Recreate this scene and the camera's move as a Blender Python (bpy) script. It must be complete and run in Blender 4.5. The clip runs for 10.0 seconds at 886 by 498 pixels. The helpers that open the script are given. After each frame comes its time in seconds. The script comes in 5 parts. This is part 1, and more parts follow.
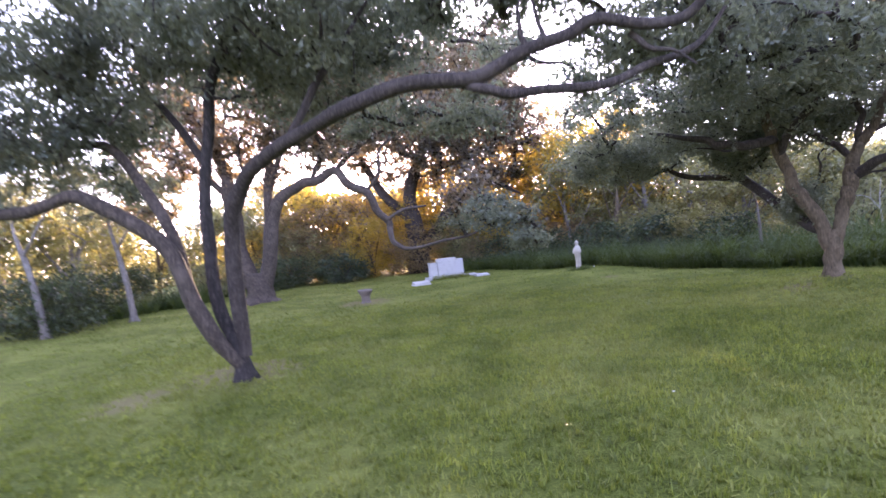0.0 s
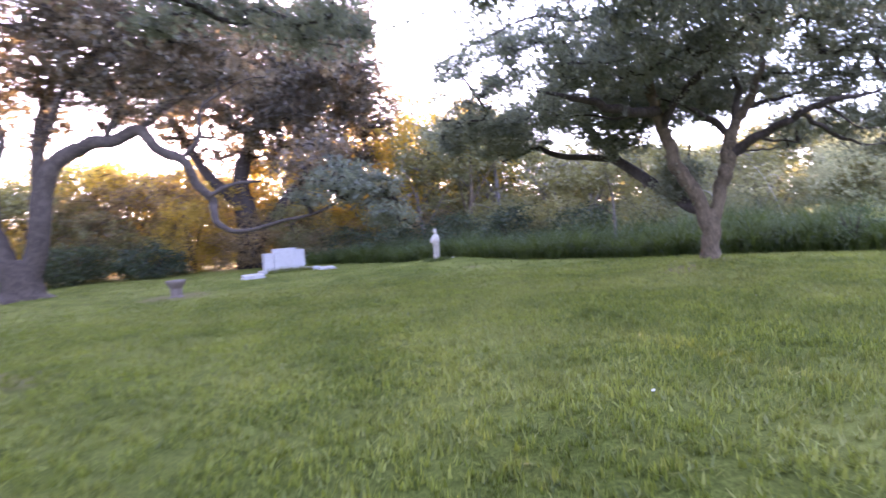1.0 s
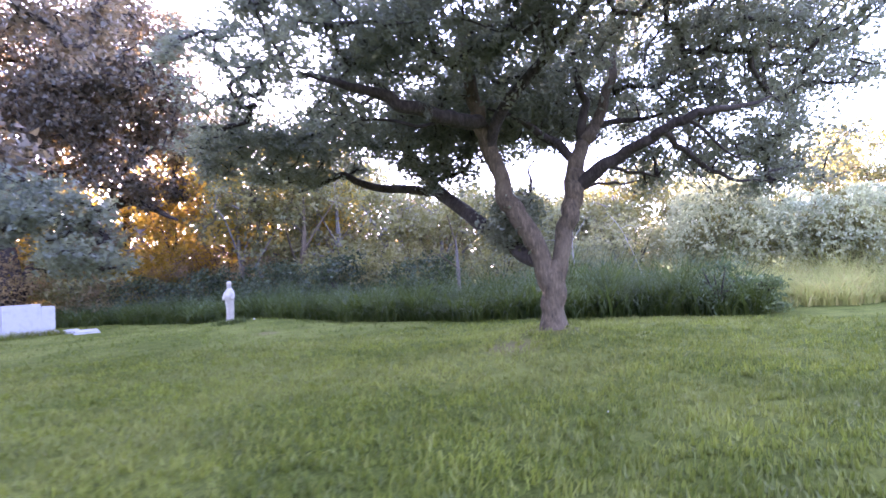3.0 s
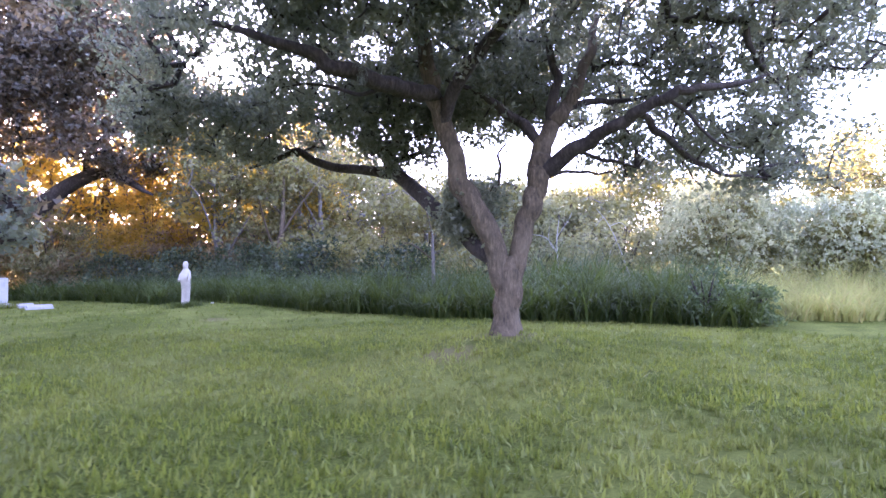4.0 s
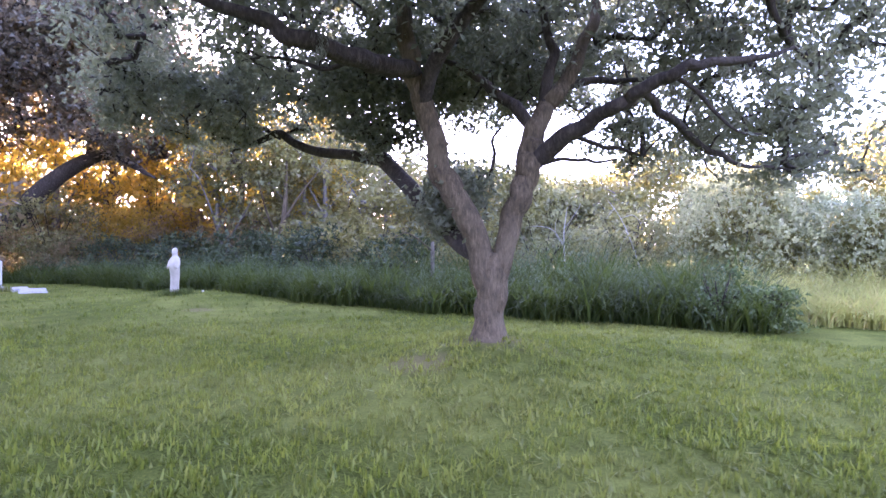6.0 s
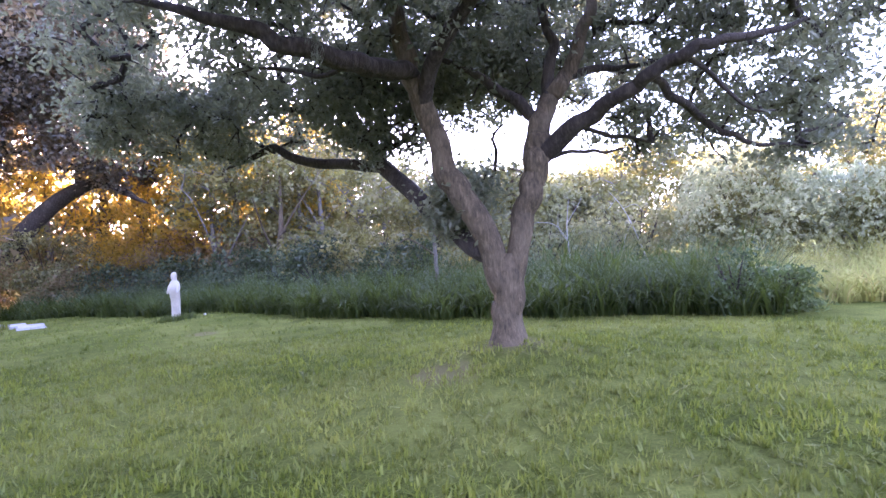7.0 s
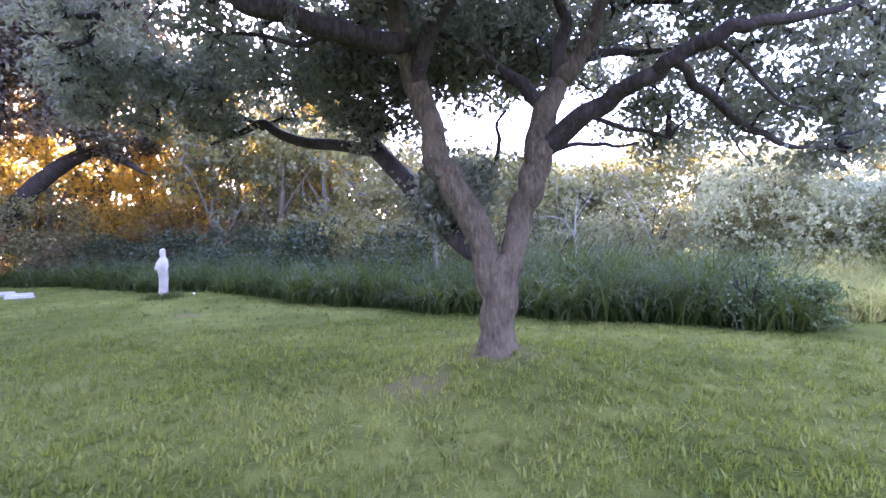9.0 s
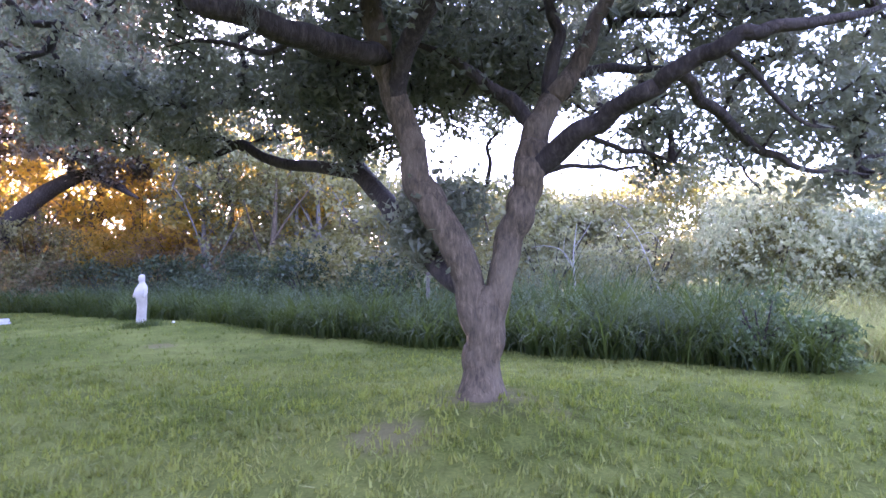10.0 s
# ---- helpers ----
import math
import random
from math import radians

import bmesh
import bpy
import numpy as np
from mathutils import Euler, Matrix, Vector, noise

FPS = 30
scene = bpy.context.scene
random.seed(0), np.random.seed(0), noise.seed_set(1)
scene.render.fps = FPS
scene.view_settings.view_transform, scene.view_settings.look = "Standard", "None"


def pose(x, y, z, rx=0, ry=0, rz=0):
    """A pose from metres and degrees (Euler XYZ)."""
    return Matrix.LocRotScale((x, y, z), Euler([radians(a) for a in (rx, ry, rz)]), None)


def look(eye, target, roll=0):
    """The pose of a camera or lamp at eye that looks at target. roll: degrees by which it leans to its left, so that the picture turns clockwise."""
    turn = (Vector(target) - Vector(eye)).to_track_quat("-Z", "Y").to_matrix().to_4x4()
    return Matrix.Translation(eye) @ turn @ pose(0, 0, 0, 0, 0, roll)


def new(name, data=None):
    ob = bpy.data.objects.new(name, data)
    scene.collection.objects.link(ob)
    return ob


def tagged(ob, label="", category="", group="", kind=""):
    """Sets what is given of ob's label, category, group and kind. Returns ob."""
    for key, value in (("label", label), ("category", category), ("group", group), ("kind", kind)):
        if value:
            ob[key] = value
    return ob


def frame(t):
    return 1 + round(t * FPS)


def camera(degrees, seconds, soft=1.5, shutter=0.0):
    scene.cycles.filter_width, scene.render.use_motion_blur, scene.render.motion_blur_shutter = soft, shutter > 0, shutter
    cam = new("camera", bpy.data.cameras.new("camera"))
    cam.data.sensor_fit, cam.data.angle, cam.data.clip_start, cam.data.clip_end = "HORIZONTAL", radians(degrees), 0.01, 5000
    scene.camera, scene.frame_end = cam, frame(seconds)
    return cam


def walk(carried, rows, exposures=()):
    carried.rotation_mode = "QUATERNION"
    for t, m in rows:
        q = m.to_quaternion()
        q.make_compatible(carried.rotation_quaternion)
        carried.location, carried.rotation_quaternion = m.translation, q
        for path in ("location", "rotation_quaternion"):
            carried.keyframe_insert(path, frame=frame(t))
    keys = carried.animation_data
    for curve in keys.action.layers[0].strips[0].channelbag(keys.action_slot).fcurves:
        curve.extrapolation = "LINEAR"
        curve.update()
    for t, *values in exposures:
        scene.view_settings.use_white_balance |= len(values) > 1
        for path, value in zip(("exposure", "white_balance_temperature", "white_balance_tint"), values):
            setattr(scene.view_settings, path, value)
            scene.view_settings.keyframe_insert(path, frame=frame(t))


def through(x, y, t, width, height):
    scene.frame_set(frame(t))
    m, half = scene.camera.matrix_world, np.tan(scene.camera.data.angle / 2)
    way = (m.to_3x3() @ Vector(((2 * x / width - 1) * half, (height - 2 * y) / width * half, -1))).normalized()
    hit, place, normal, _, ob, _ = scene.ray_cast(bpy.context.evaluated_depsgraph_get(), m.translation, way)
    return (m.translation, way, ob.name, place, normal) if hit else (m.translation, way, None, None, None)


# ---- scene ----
cam = camera(79.0, 10.0, soft=1.5, shutter=0.4)
# seconds, x, y, z, then the turns of pose()
PATH = [
    (0, 2.080, -1.260, 2.010, 88.65, 5.80, 5.50),
    (0.5, 1.790, -0.090, 1.480, 88.66, 1.49, -0.05),
    (1, 1.690, 1.400, 1.320, 87.76, 4.23, -11.50),
    (1.5, 2.150, 2.370, 1.180, 88.39, 6.40, -19.10),
    (2, 3.100, 3.220, 1.100, 89.20, 5.80, -24.08),
    (2.5, 3.858, 3.957, 1.018, 89.84, 4.78, -23.16),
    (3, 4.654, 4.583, 1.217, 92.49, 3.32, -23.80),
    (4.5, 6.233, 5.260, 1.226, 90.93, -2.38, -22.10),
    (5, 6.523, 5.380, 1.313, 90.83, -5.49, -21.40),
    (5.5, 6.619, 5.487, 1.334, 90.26, -3.63, -21.18),
    (7, 6.488, 5.878, 1.358, 90.44, 3.68, -21.67),
    (7.5, 6.520, 5.980, 1.387, 90.31, 4.04, -21.71),
    (8, 6.649, 6.078, 1.426, 89.91, 1.42, -21.24),
    (8.5, 6.789, 6.166, 1.447, 89.22, 0.88, -20.79),
    (9, 6.948, 6.350, 1.475, 88.87, 0.66, -20.53),
    (9.5, 7.156, 6.593, 1.513, 91.36, 2.39, -20.56),
    (10, 7.328, 6.782, 1.472, 91.98, -0.05, -20.37),
]
walk(cam, [(t, pose(x, y, z, rx, ry, rz)) for t, x, y, z, rx, ry, rz in PATH], exposures=[(0.0, 3.67, 5650, 43), (1.0, 3.88, 5500, 46), (2.5, 4.13, 5250, 50), (7.0, 4.13, 5300, 49), (10.0, 4.12, 5100, 50)])

# ---------------------------------------------------------------- light
SUN_UP, SUN_TURN = 9.0, 8.0          # degrees: height, and turn to the left of +y
world = bpy.data.worlds.new("world")
scene.world = world
world.use_nodes = True
wn = world.node_tree.nodes
sky = wn.new("ShaderNodeTexSky")
sky.sky_type = 'NISHITA'
sky.sun_disc = False
sky.sun_elevation = radians(SUN_UP)
sky.sun_rotation = radians(-SUN_TURN)
sky.air_density, sky.dust_density, sky.ozone_density = 1.0, 1.0, 1.0
wn["Background"].inputs["Strength"].default_value = 0.15
pale = wn.new("ShaderNodeHueSaturation")
pale.inputs["Saturation"].default_value = 0.62
world.node_tree.links.new(sky.outputs["Color"], pale.inputs["Color"])
world.node_tree.links.new(pale.outputs["Color"], wn["Background"].inputs["Color"])
sun_data = bpy.data.lights.new("sun", 'SUN')
sun_data.energy, sun_data.angle, sun_data.color = 4.0, radians(0.6), (1.0, 0.73, 0.34)
sun = new("sun", sun_data)
sun.matrix_world = look(Vector((-math.sin(radians(SUN_TURN)), math.cos(radians(SUN_TURN)), math.tan(radians(SUN_UP)))) * 60, (0, 0, 0))

# ---------------------------------------------------------------- materials
def material(name):
    m = bpy.data.materials.new(name)
    m.use_nodes = True
    return m, m.node_tree.nodes, m.node_tree.links, m.node_tree.nodes["Principled BSDF"]


def noise_tex(nodes, links, scale, detail=4.0, rough=0.6, vector=None):
    n = nodes.new("ShaderNodeTexNoise")
    n.inputs["Scale"].default_value = scale
    n.inputs["Detail"].default_value = detail
    n.inputs["Roughness"].default_value = rough
    if vector is not None:
        links.new(vector, n.inputs["Vector"])
    return n


def ramp(nodes, links, fac, stops):
    r = nodes.new("ShaderNodeValToRGB")
    while len(r.color_ramp.elements) < len(stops):
        r.color_ramp.elements.new(0.5)
    for e, (p, c) in zip(r.color_ramp.elements, stops):
        e.position, e.color = p, (*c, 1)
    links.new(fac, r.inputs["Fac"])
    return r


def mix_col(nodes, links, fac, a, b, mode='MIX'):
    m = nodes.new("ShaderNodeMix")
    m.data_type, m.blend_type = 'RGBA', mode
    for key, value in ((0, fac), (6, a), (7, b)):
        if isinstance(value, (int, float)):
            m.inputs[key].default_value = value
        elif isinstance(value, tuple):
            m.inputs[key].default_value = (*value, 1)
        else:
            links.new(value, m.inputs[key])
    return m.outputs[2]


def bump(nodes, links, height, target, strength, distance):
    b = nodes.new("ShaderNodeBump")
    b.inputs["Strength"].default_value, b.inputs["Distance"].default_value = strength, distance
    links.new(height, b.inputs["Height"])
    links.new(b.outputs["Normal"], target.inputs["Normal"])


def bark(name, dark, mid, light, lichen=(0.2, 0.21, 0.17)):
    m, n, l, p = material(name)
    geo = n.new("ShaderNodeNewGeometry")
    stretch = n.new("ShaderNodeMapping")
    stretch.inputs["Scale"].default_value = (1, 1, 0.28)
    l.new(geo.outputs["Position"], stretch.inputs["Vector"])
    cracks = noise_tex(n, l, 26, 6, 0.65, stretch.outputs["Vector"])
    large = noise_tex(n, l, 2.2, 4, 0.6, geo.outputs["Position"])
    plates = n.new("ShaderNodeTexVoronoi")
    plates.feature = 'DISTANCE_TO_EDGE'
    plates.inputs["Scale"].default_value = 22
    l.new(stretch.outputs["Vector"], plates.inputs["Vector"])
    base = ramp(n, l, cracks.outputs["Fac"], [(0.30, dark), (0.52, mid), (0.72, light)])
    edge = ramp(n, l, plates.outputs["Distance"], [(0.0, (0.80, 0.79, 0.78)), (0.10, (1, 1, 1))])
    col = mix_col(n, l, 1.0, base.outputs["Color"], edge.outputs["Color"], 'MULTIPLY')
    spots = ramp(n, l, large.outputs["Fac"], [(0.52, (0, 0, 0)), (0.70, (0.7, 0.7, 0.7))])
    col = mix_col(n, l, spots.outputs["Color"], col, lichen)
    l.new(col, p.inputs["Base Color"])
    p.inputs["Roughness"].default_value = 0.9
    height = n.new("ShaderNodeMath")
    height.operation = 'ADD'
    l.new(cracks.outputs["Fac"], height.inputs[0])
    l.new(edge.outputs["Color"], height.inputs[1])
    bump(n, l, height.outputs[0], p, 0.8, 0.02)
    return m


def leaf(name, colours, through, share=0.4, rough=0.45, dry=None):
    """Leaves: each one takes its own tint; light shines through the blade."""
    m, n, l, p = material(name)
    geo = n.new("ShaderNodeNewGeometry")
    tint = ramp(n, l, geo.outputs["Random Per Island"], [(i / max(1, len(colours) - 1), c) for i, c in enumerate(colours)])
    patch = noise_tex(n, l, 0.9, 3, 0.6, geo.outputs["Position"])
    tone = ramp(n, l, patch.outputs["Fac"], [(0.32, (0.65, 0.68, 0.7)), (0.68, (1.25, 1.2, 1.1))])
    col = mix_col(n, l, 1.0, tint.outputs["Color"], tone.outputs["Color"], 'MULTIPLY')
    if dry:
        wide = noise_tex(n, l, 0.42, 4, 0.6, geo.outputs["Position"])
        where = ramp(n, l, wide.outputs["Fac"], [(0.44, (0, 0, 0)), (0.62, (0.48, 0.48, 0.48))])
        col = mix_col(n, l, where.outputs["Color"], col, dry)
    own = n.new("ShaderNodeObjectInfo")
    shade = ramp(n, l, own.outputs["Random"], [(0.0, (0.74, 0.78, 0.80)), (0.5, (1.12, 1.04, 0.92)), (1.0, (0.95, 1.04, 1.12))])
    col = mix_col(n, l, 1.0, col, shade.outputs["Color"], 'MULTIPLY')
    l.new(col, p.inputs["Base Color"])
    p.inputs["Roughness"].default_value = rough
    p.inputs["Specular IOR Level"].default_value = 0.35
    tr = n.new("ShaderNodeBsdfTranslucent")
    tcol = mix_col(n, l, 1.0, tone.outputs["Color"], through, 'MULTIPLY')
    l.new(tcol, tr.inputs["Color"])
    both = n.new("ShaderNodeMixShader")
    both.inputs["Fac"].default_value = share
    l.new(p.outputs["BSDF"], both.inputs[1])
    l.new(tr.outputs["BSDF"], both.inputs[2])
    l.new(both.outputs["Shader"], n["Material Output"].inputs["Surface"])
    return m


def stone(name, a, b, scale=30.0, stain=(0.3, 0.29, 0.27), rough=0.7):
    m, n, l, p = material(name)
    geo = n.new("ShaderNodeNewGeometry")
    fine = noise_tex(n, l, scale * 4, 5, 0.7, geo.outputs["Position"])
    wide = noise_tex(n, l, scale * 0.12, 5, 0.65, geo.outputs["Position"])
    col = ramp(n, l, fine.outputs["Fac"], [(0.3, a), (0.7, b)]).outputs["Color"]
    dirt = ramp(n, l, wide.outputs["Fac"], [(0.5, (0, 0, 0)), (0.78, (0.75, 0.75, 0.75))])
    l.new(mix_col(n, l, dirt.outputs["Color"], col, stain), p.inputs["Base Color"])
    p.inputs["Roughness"].default_value = rough
    bump(n, l, fine.outputs["Fac"], p, 0.25, 0.004)
    return m


def lawn_material():
    m, n, l, p = material("lawn")
    geo = n.new("ShaderNodeNewGeometry")
    pos = geo.outputs["Position"]
    fine = noise_tex(n, l, 34, 6, 0.7, pos)
    mid = noise_tex(n, l, 2.6, 5, 0.65, pos)
    wide = noise_tex(n, l, 0.42, 4, 0.6, pos)
    col = ramp(n, l, fine.outputs["Fac"], [(0.28, (0.025, 0.034, 0.008)), (0.5, (0.098, 0.118, 0.025)), (0.76, (0.20, 0.222, 0.053))]).outputs["Color"]
    dry = ramp(n, l, wide.outputs["Fac"], [(0.42, (0, 0, 0)), (0.60, (0.56, 0.56, 0.56))]).outputs["Color"]
    col = mix_col(n, l, dry, col, mix_col(n, l, fine.outputs["Fac"], (0.160, 0.178, 0.042), (0.26, 0.268, 0.080)))
    dark = ramp(n, l, mid.outputs["Fac"], [(0.3, (0.72, 0.74, 0.72)), (0.7, (1.2, 1.2, 1.15))]).outputs["Color"]
    col = mix_col(n, l, 1.0, col, dark, 'MULTIPLY')
    # worn earth round the trunks and in a few bare spots
    for x, y, reach in EARTH:
        d = n.new("ShaderNodeVectorMath")
        d.operation = 'DISTANCE'
        l.new(pos, d.inputs[0])
        d.inputs[1].default_value = (x, y, 0)
        s = n.new("ShaderNodeMath")
        s.operation = 'MULTIPLY_ADD'
        l.new(mid.outputs["Fac"], s.inputs[0])
        s.inputs[1].default_value = -1.5 * reach
        l.new(d.outputs["Value"], s.inputs[2])
        mask = ramp(n, l, s.outputs[0], [(0.0, (0.72, 0.72, 0.72)), (min(1.0, 0.6 * reach), (0, 0, 0))]).outputs["Color"]
        col = mix_col(n, l, mask, col, mix_col(n, l, fine.outputs["Fac"], (0.13, 0.108, 0.055), (0.23, 0.195, 0.105)))
    l.new(col, p.inputs["Base Color"])
    p.inputs["Roughness"].default_value = 0.95
    p.inputs["Specular IOR Level"].default_value = 0.05
    bump(n, l, fine.outputs["Fac"], p, 0.9, 0.03)
    return m


EARTH = [(-2.3, 7.2, 0.9), (-3.4, 6.0, 0.5), (9.45, 11.45, 0.5), (8.45, 10.95, 0.36), (9.95, 10.85, 0.2), (-2.55, 16.9, 0.8), (5.9, 17.9, 0.25)]
MAT_LAWN = lawn_material()
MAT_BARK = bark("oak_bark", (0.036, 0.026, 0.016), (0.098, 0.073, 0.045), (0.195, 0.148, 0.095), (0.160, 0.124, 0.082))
# darker bark; on the oaks' upper limbs and twigs it paints in crown shade
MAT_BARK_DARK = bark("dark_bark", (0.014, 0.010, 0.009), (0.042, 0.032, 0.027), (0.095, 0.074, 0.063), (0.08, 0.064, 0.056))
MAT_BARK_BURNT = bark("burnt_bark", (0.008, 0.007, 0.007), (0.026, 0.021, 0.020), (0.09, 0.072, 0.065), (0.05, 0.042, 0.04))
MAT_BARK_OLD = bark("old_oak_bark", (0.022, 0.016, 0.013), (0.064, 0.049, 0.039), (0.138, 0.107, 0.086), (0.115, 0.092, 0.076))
MAT_BARK_PALE = bark("pale_bark", (0.09, 0.08, 0.07), (0.18, 0.16, 0.145), (0.28, 0.255, 0.23), (0.21, 0.20, 0.18))
MAT_DEADWOOD = stone("dead_wood", (0.32, 0.30, 0.275), (0.48, 0.455, 0.42), 20, (0.24, 0.225, 0.20), 0.85)
MAT_LEAF = leaf("oak_leaf", [(0.073, 0.082, 0.071), (0.138, 0.153, 0.129), (0.249, 0.267, 0.232), (0.103, 0.114, 0.096), (0.172, 0.187, 0.159)], (0.292, 0.314, 0.172), 0.46, 0.42)
MAT_LEAF_FAR = leaf("woods_leaf", [(0.117, 0.124, 0.057), (0.178, 0.178, 0.084), (0.241, 0.233, 0.119), (0.142, 0.145, 0.068), (0.199, 0.169, 0.099)], (0.377, 0.345, 0.090), 0.36)
MAT_LEAF_GOLD = leaf("turning_leaf", [(0.12, 0.115, 0.05), (0.19, 0.17, 0.06), (0.15, 0.12, 0.055), (0.10, 0.105, 0.05)], (0.86, 0.64, 0.085), 0.56)
MAT_LEAF_RUST = leaf("rusty_leaf", [(0.123, 0.105, 0.074), (0.172, 0.146, 0.102), (0.107, 0.107, 0.072)], (0.589, 0.427, 0.180), 0.45)
MAT_LEAF_PALE = leaf("pale_vine_leaf", [(0.325, 0.350, 0.219), (0.423, 0.440, 0.301), (0.521, 0.521, 0.391), (0.195, 0.219, 0.122), (0.391, 0.366, 0.269)], (0.521, 0.554, 0.293), 0.44)
MAT_LEAF_OLIVE = leaf("olive_leaf", [(0.192, 0.204, 0.110), (0.271, 0.275, 0.156), (0.343, 0.328, 0.207), (0.156, 0.171, 0.093), (0.299, 0.256, 0.178)], (0.399, 0.392, 0.143), 0.42)
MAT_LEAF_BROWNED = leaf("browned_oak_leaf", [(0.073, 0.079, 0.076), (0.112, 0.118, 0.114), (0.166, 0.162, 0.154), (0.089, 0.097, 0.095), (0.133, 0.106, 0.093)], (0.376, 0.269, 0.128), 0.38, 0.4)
MAT_LEAF_DARK = leaf("shrub_leaf", [(0.022, 0.036, 0.020), (0.045, 0.066, 0.036), (0.07, 0.095, 0.055)], (0.10, 0.13, 0.03), 0.25)
MAT_BLADE = leaf("lawn_blade", [(0.022, 0.036, 0.006), (0.130, 0.164, 0.025), (0.186, 0.216, 0.038), (0.060, 0.084, 0.013), (0.212, 0.225, 0.049), (0.152, 0.186, 0.030), (0.043, 0.060, 0.010)], (0.242, 0.298, 0.038), 0.35, 0.45, (0.28, 0.27, 0.09))
MAT_TALL = leaf("tall_grass_blade", [(0.026, 0.045, 0.012), (0.047, 0.077, 0.020), (0.080, 0.114, 0.031), (0.051, 0.070, 0.016)], (0.131, 0.174, 0.030), 0.38, 0.5)
MAT_PLUME = leaf("grass_plume", [(0.143, 0.186, 0.118), (0.186, 0.229, 0.149), (0.236, 0.267, 0.180)], (0.273, 0.335, 0.186), 0.45, 0.8)
MAT_STRAW = leaf("straw_blade", [(0.314, 0.370, 0.126), (0.408, 0.446, 0.170), (0.494, 0.408, 0.230), (0.361, 0.418, 0.141), (0.437, 0.465, 0.193)], (0.551, 0.551, 0.200), 0.42, 0.7)
MAT_MOSS = leaf("hanging_moss", [(0.16, 0.17, 0.14), (0.23, 0.24, 0.20), (0.12, 0.13, 0.10)], (0.22, 0.24, 0.16), 0.3, 0.9)
MAT_GRANITE = stone("grey_granite", (0.36, 0.355, 0.37), (0.50, 0.495, 0.51), 40, (0.29, 0.285, 0.29), 0.55)
MAT_MARBLE = stone("white_statue_stone", (0.42, 0.385, 0.34), (0.56, 0.52, 0.47), 30, (0.28, 0.25, 0.22), 0.6)
MAT_CONCRETE = stone("weathered_concrete", (0.12, 0.098, 0.088), (0.22, 0.185, 0.168), 26, (0.085, 0.068, 0.06), 0.9)
MAT_GRAVEL = stone("pale_gravel", (0.42, 0.41, 0.40), (0.66, 0.65, 0.64), 16, (0.35, 0.34, 0.32), 0.95)
MAT_LITTER = stone("dry_litter", (0.55, 0.52, 0.46), (0.78, 0.75, 0.70), 60, (0.4, 0.36, 0.3), 0.8)


# ---------------------------------------------------------------- makers
def mesh_of(name, verts, faces, mats, smooth=False, slots=None):
    """A mesh from arrays: all faces have as many corners as faces has columns."""
    verts, faces = np.asarray(verts, np.float32), np.asarray(faces, np.int32)
    me = bpy.data.meshes.new(name)
    count, corners = faces.shape
    me.vertices.add(len(verts))
    me.vertices.foreach_set("co", verts.ravel())
    me.loops.add(count * corners)
    me.loops.foreach_set("vertex_index", faces.ravel())
    me.polygons.add(count)
    me.polygons.foreach_set("loop_start", np.arange(0, count * corners, corners, dtype=np.int32))
    for mat in (mats if isinstance(mats, (list, tuple)) else [mats]):
        me.materials.append(mat)
    if slots is not None:
        me.polygons.foreach_set("material_index", np.asarray(slots, np.int32))
    me.polygons.foreach_set("use_smooth", np.full(count, smooth, dtype=bool))
    me.update(calc_edges=True)
    me.validate()
    return me


def thing(name, label, category, at=(0, 0, 0), group="", kind="", turn=0.0):
    ob = new(name)
    ob.empty_display_size = 0.2
    ob.matrix_world = pose(*at, 0, 0, turn)
    return tagged(ob, label, category, group, kind)


def part(name, data, parent, label="", mat=None):
    """Links a mesh or a bmesh as one part under a thing or part, in the parent's own coordinates."""
    if isinstance(data, bmesh.types.BMesh):
        me = bpy.data.meshes.new(name)
        data.to_mesh(me)
        data.free()
        data = me
    if mat is not None:
        data.materials.append(mat)
    ob = new(name, data)
    ob.parent = parent
    return tagged(ob, label)


def smooth_line(points, steps):
    """Catmull-Rom through rows of (x, y, z, radius)."""
    p = np.asarray(points, float)
    p = np.vstack([2 * p[0] - p[1], p, 2 * p[-1] - p[-2]])
    out = []
    for i in range(1, len(p) - 2):
        for t in np.linspace(0, 1, steps, endpoint=False):
            a, b, c, d = p[i - 1:i + 3]
            out.append(0.5 * (2 * b + (c - a) * t + (2 * a - 5 * b + 4 * c - d) * t * t + (3 * b - a - 3 * c + d) * t ** 3))
    out.append(p[-2])
    out = np.array(out)
    out[:, 3] = np.maximum(out[:, 3], 0.003)
    return out


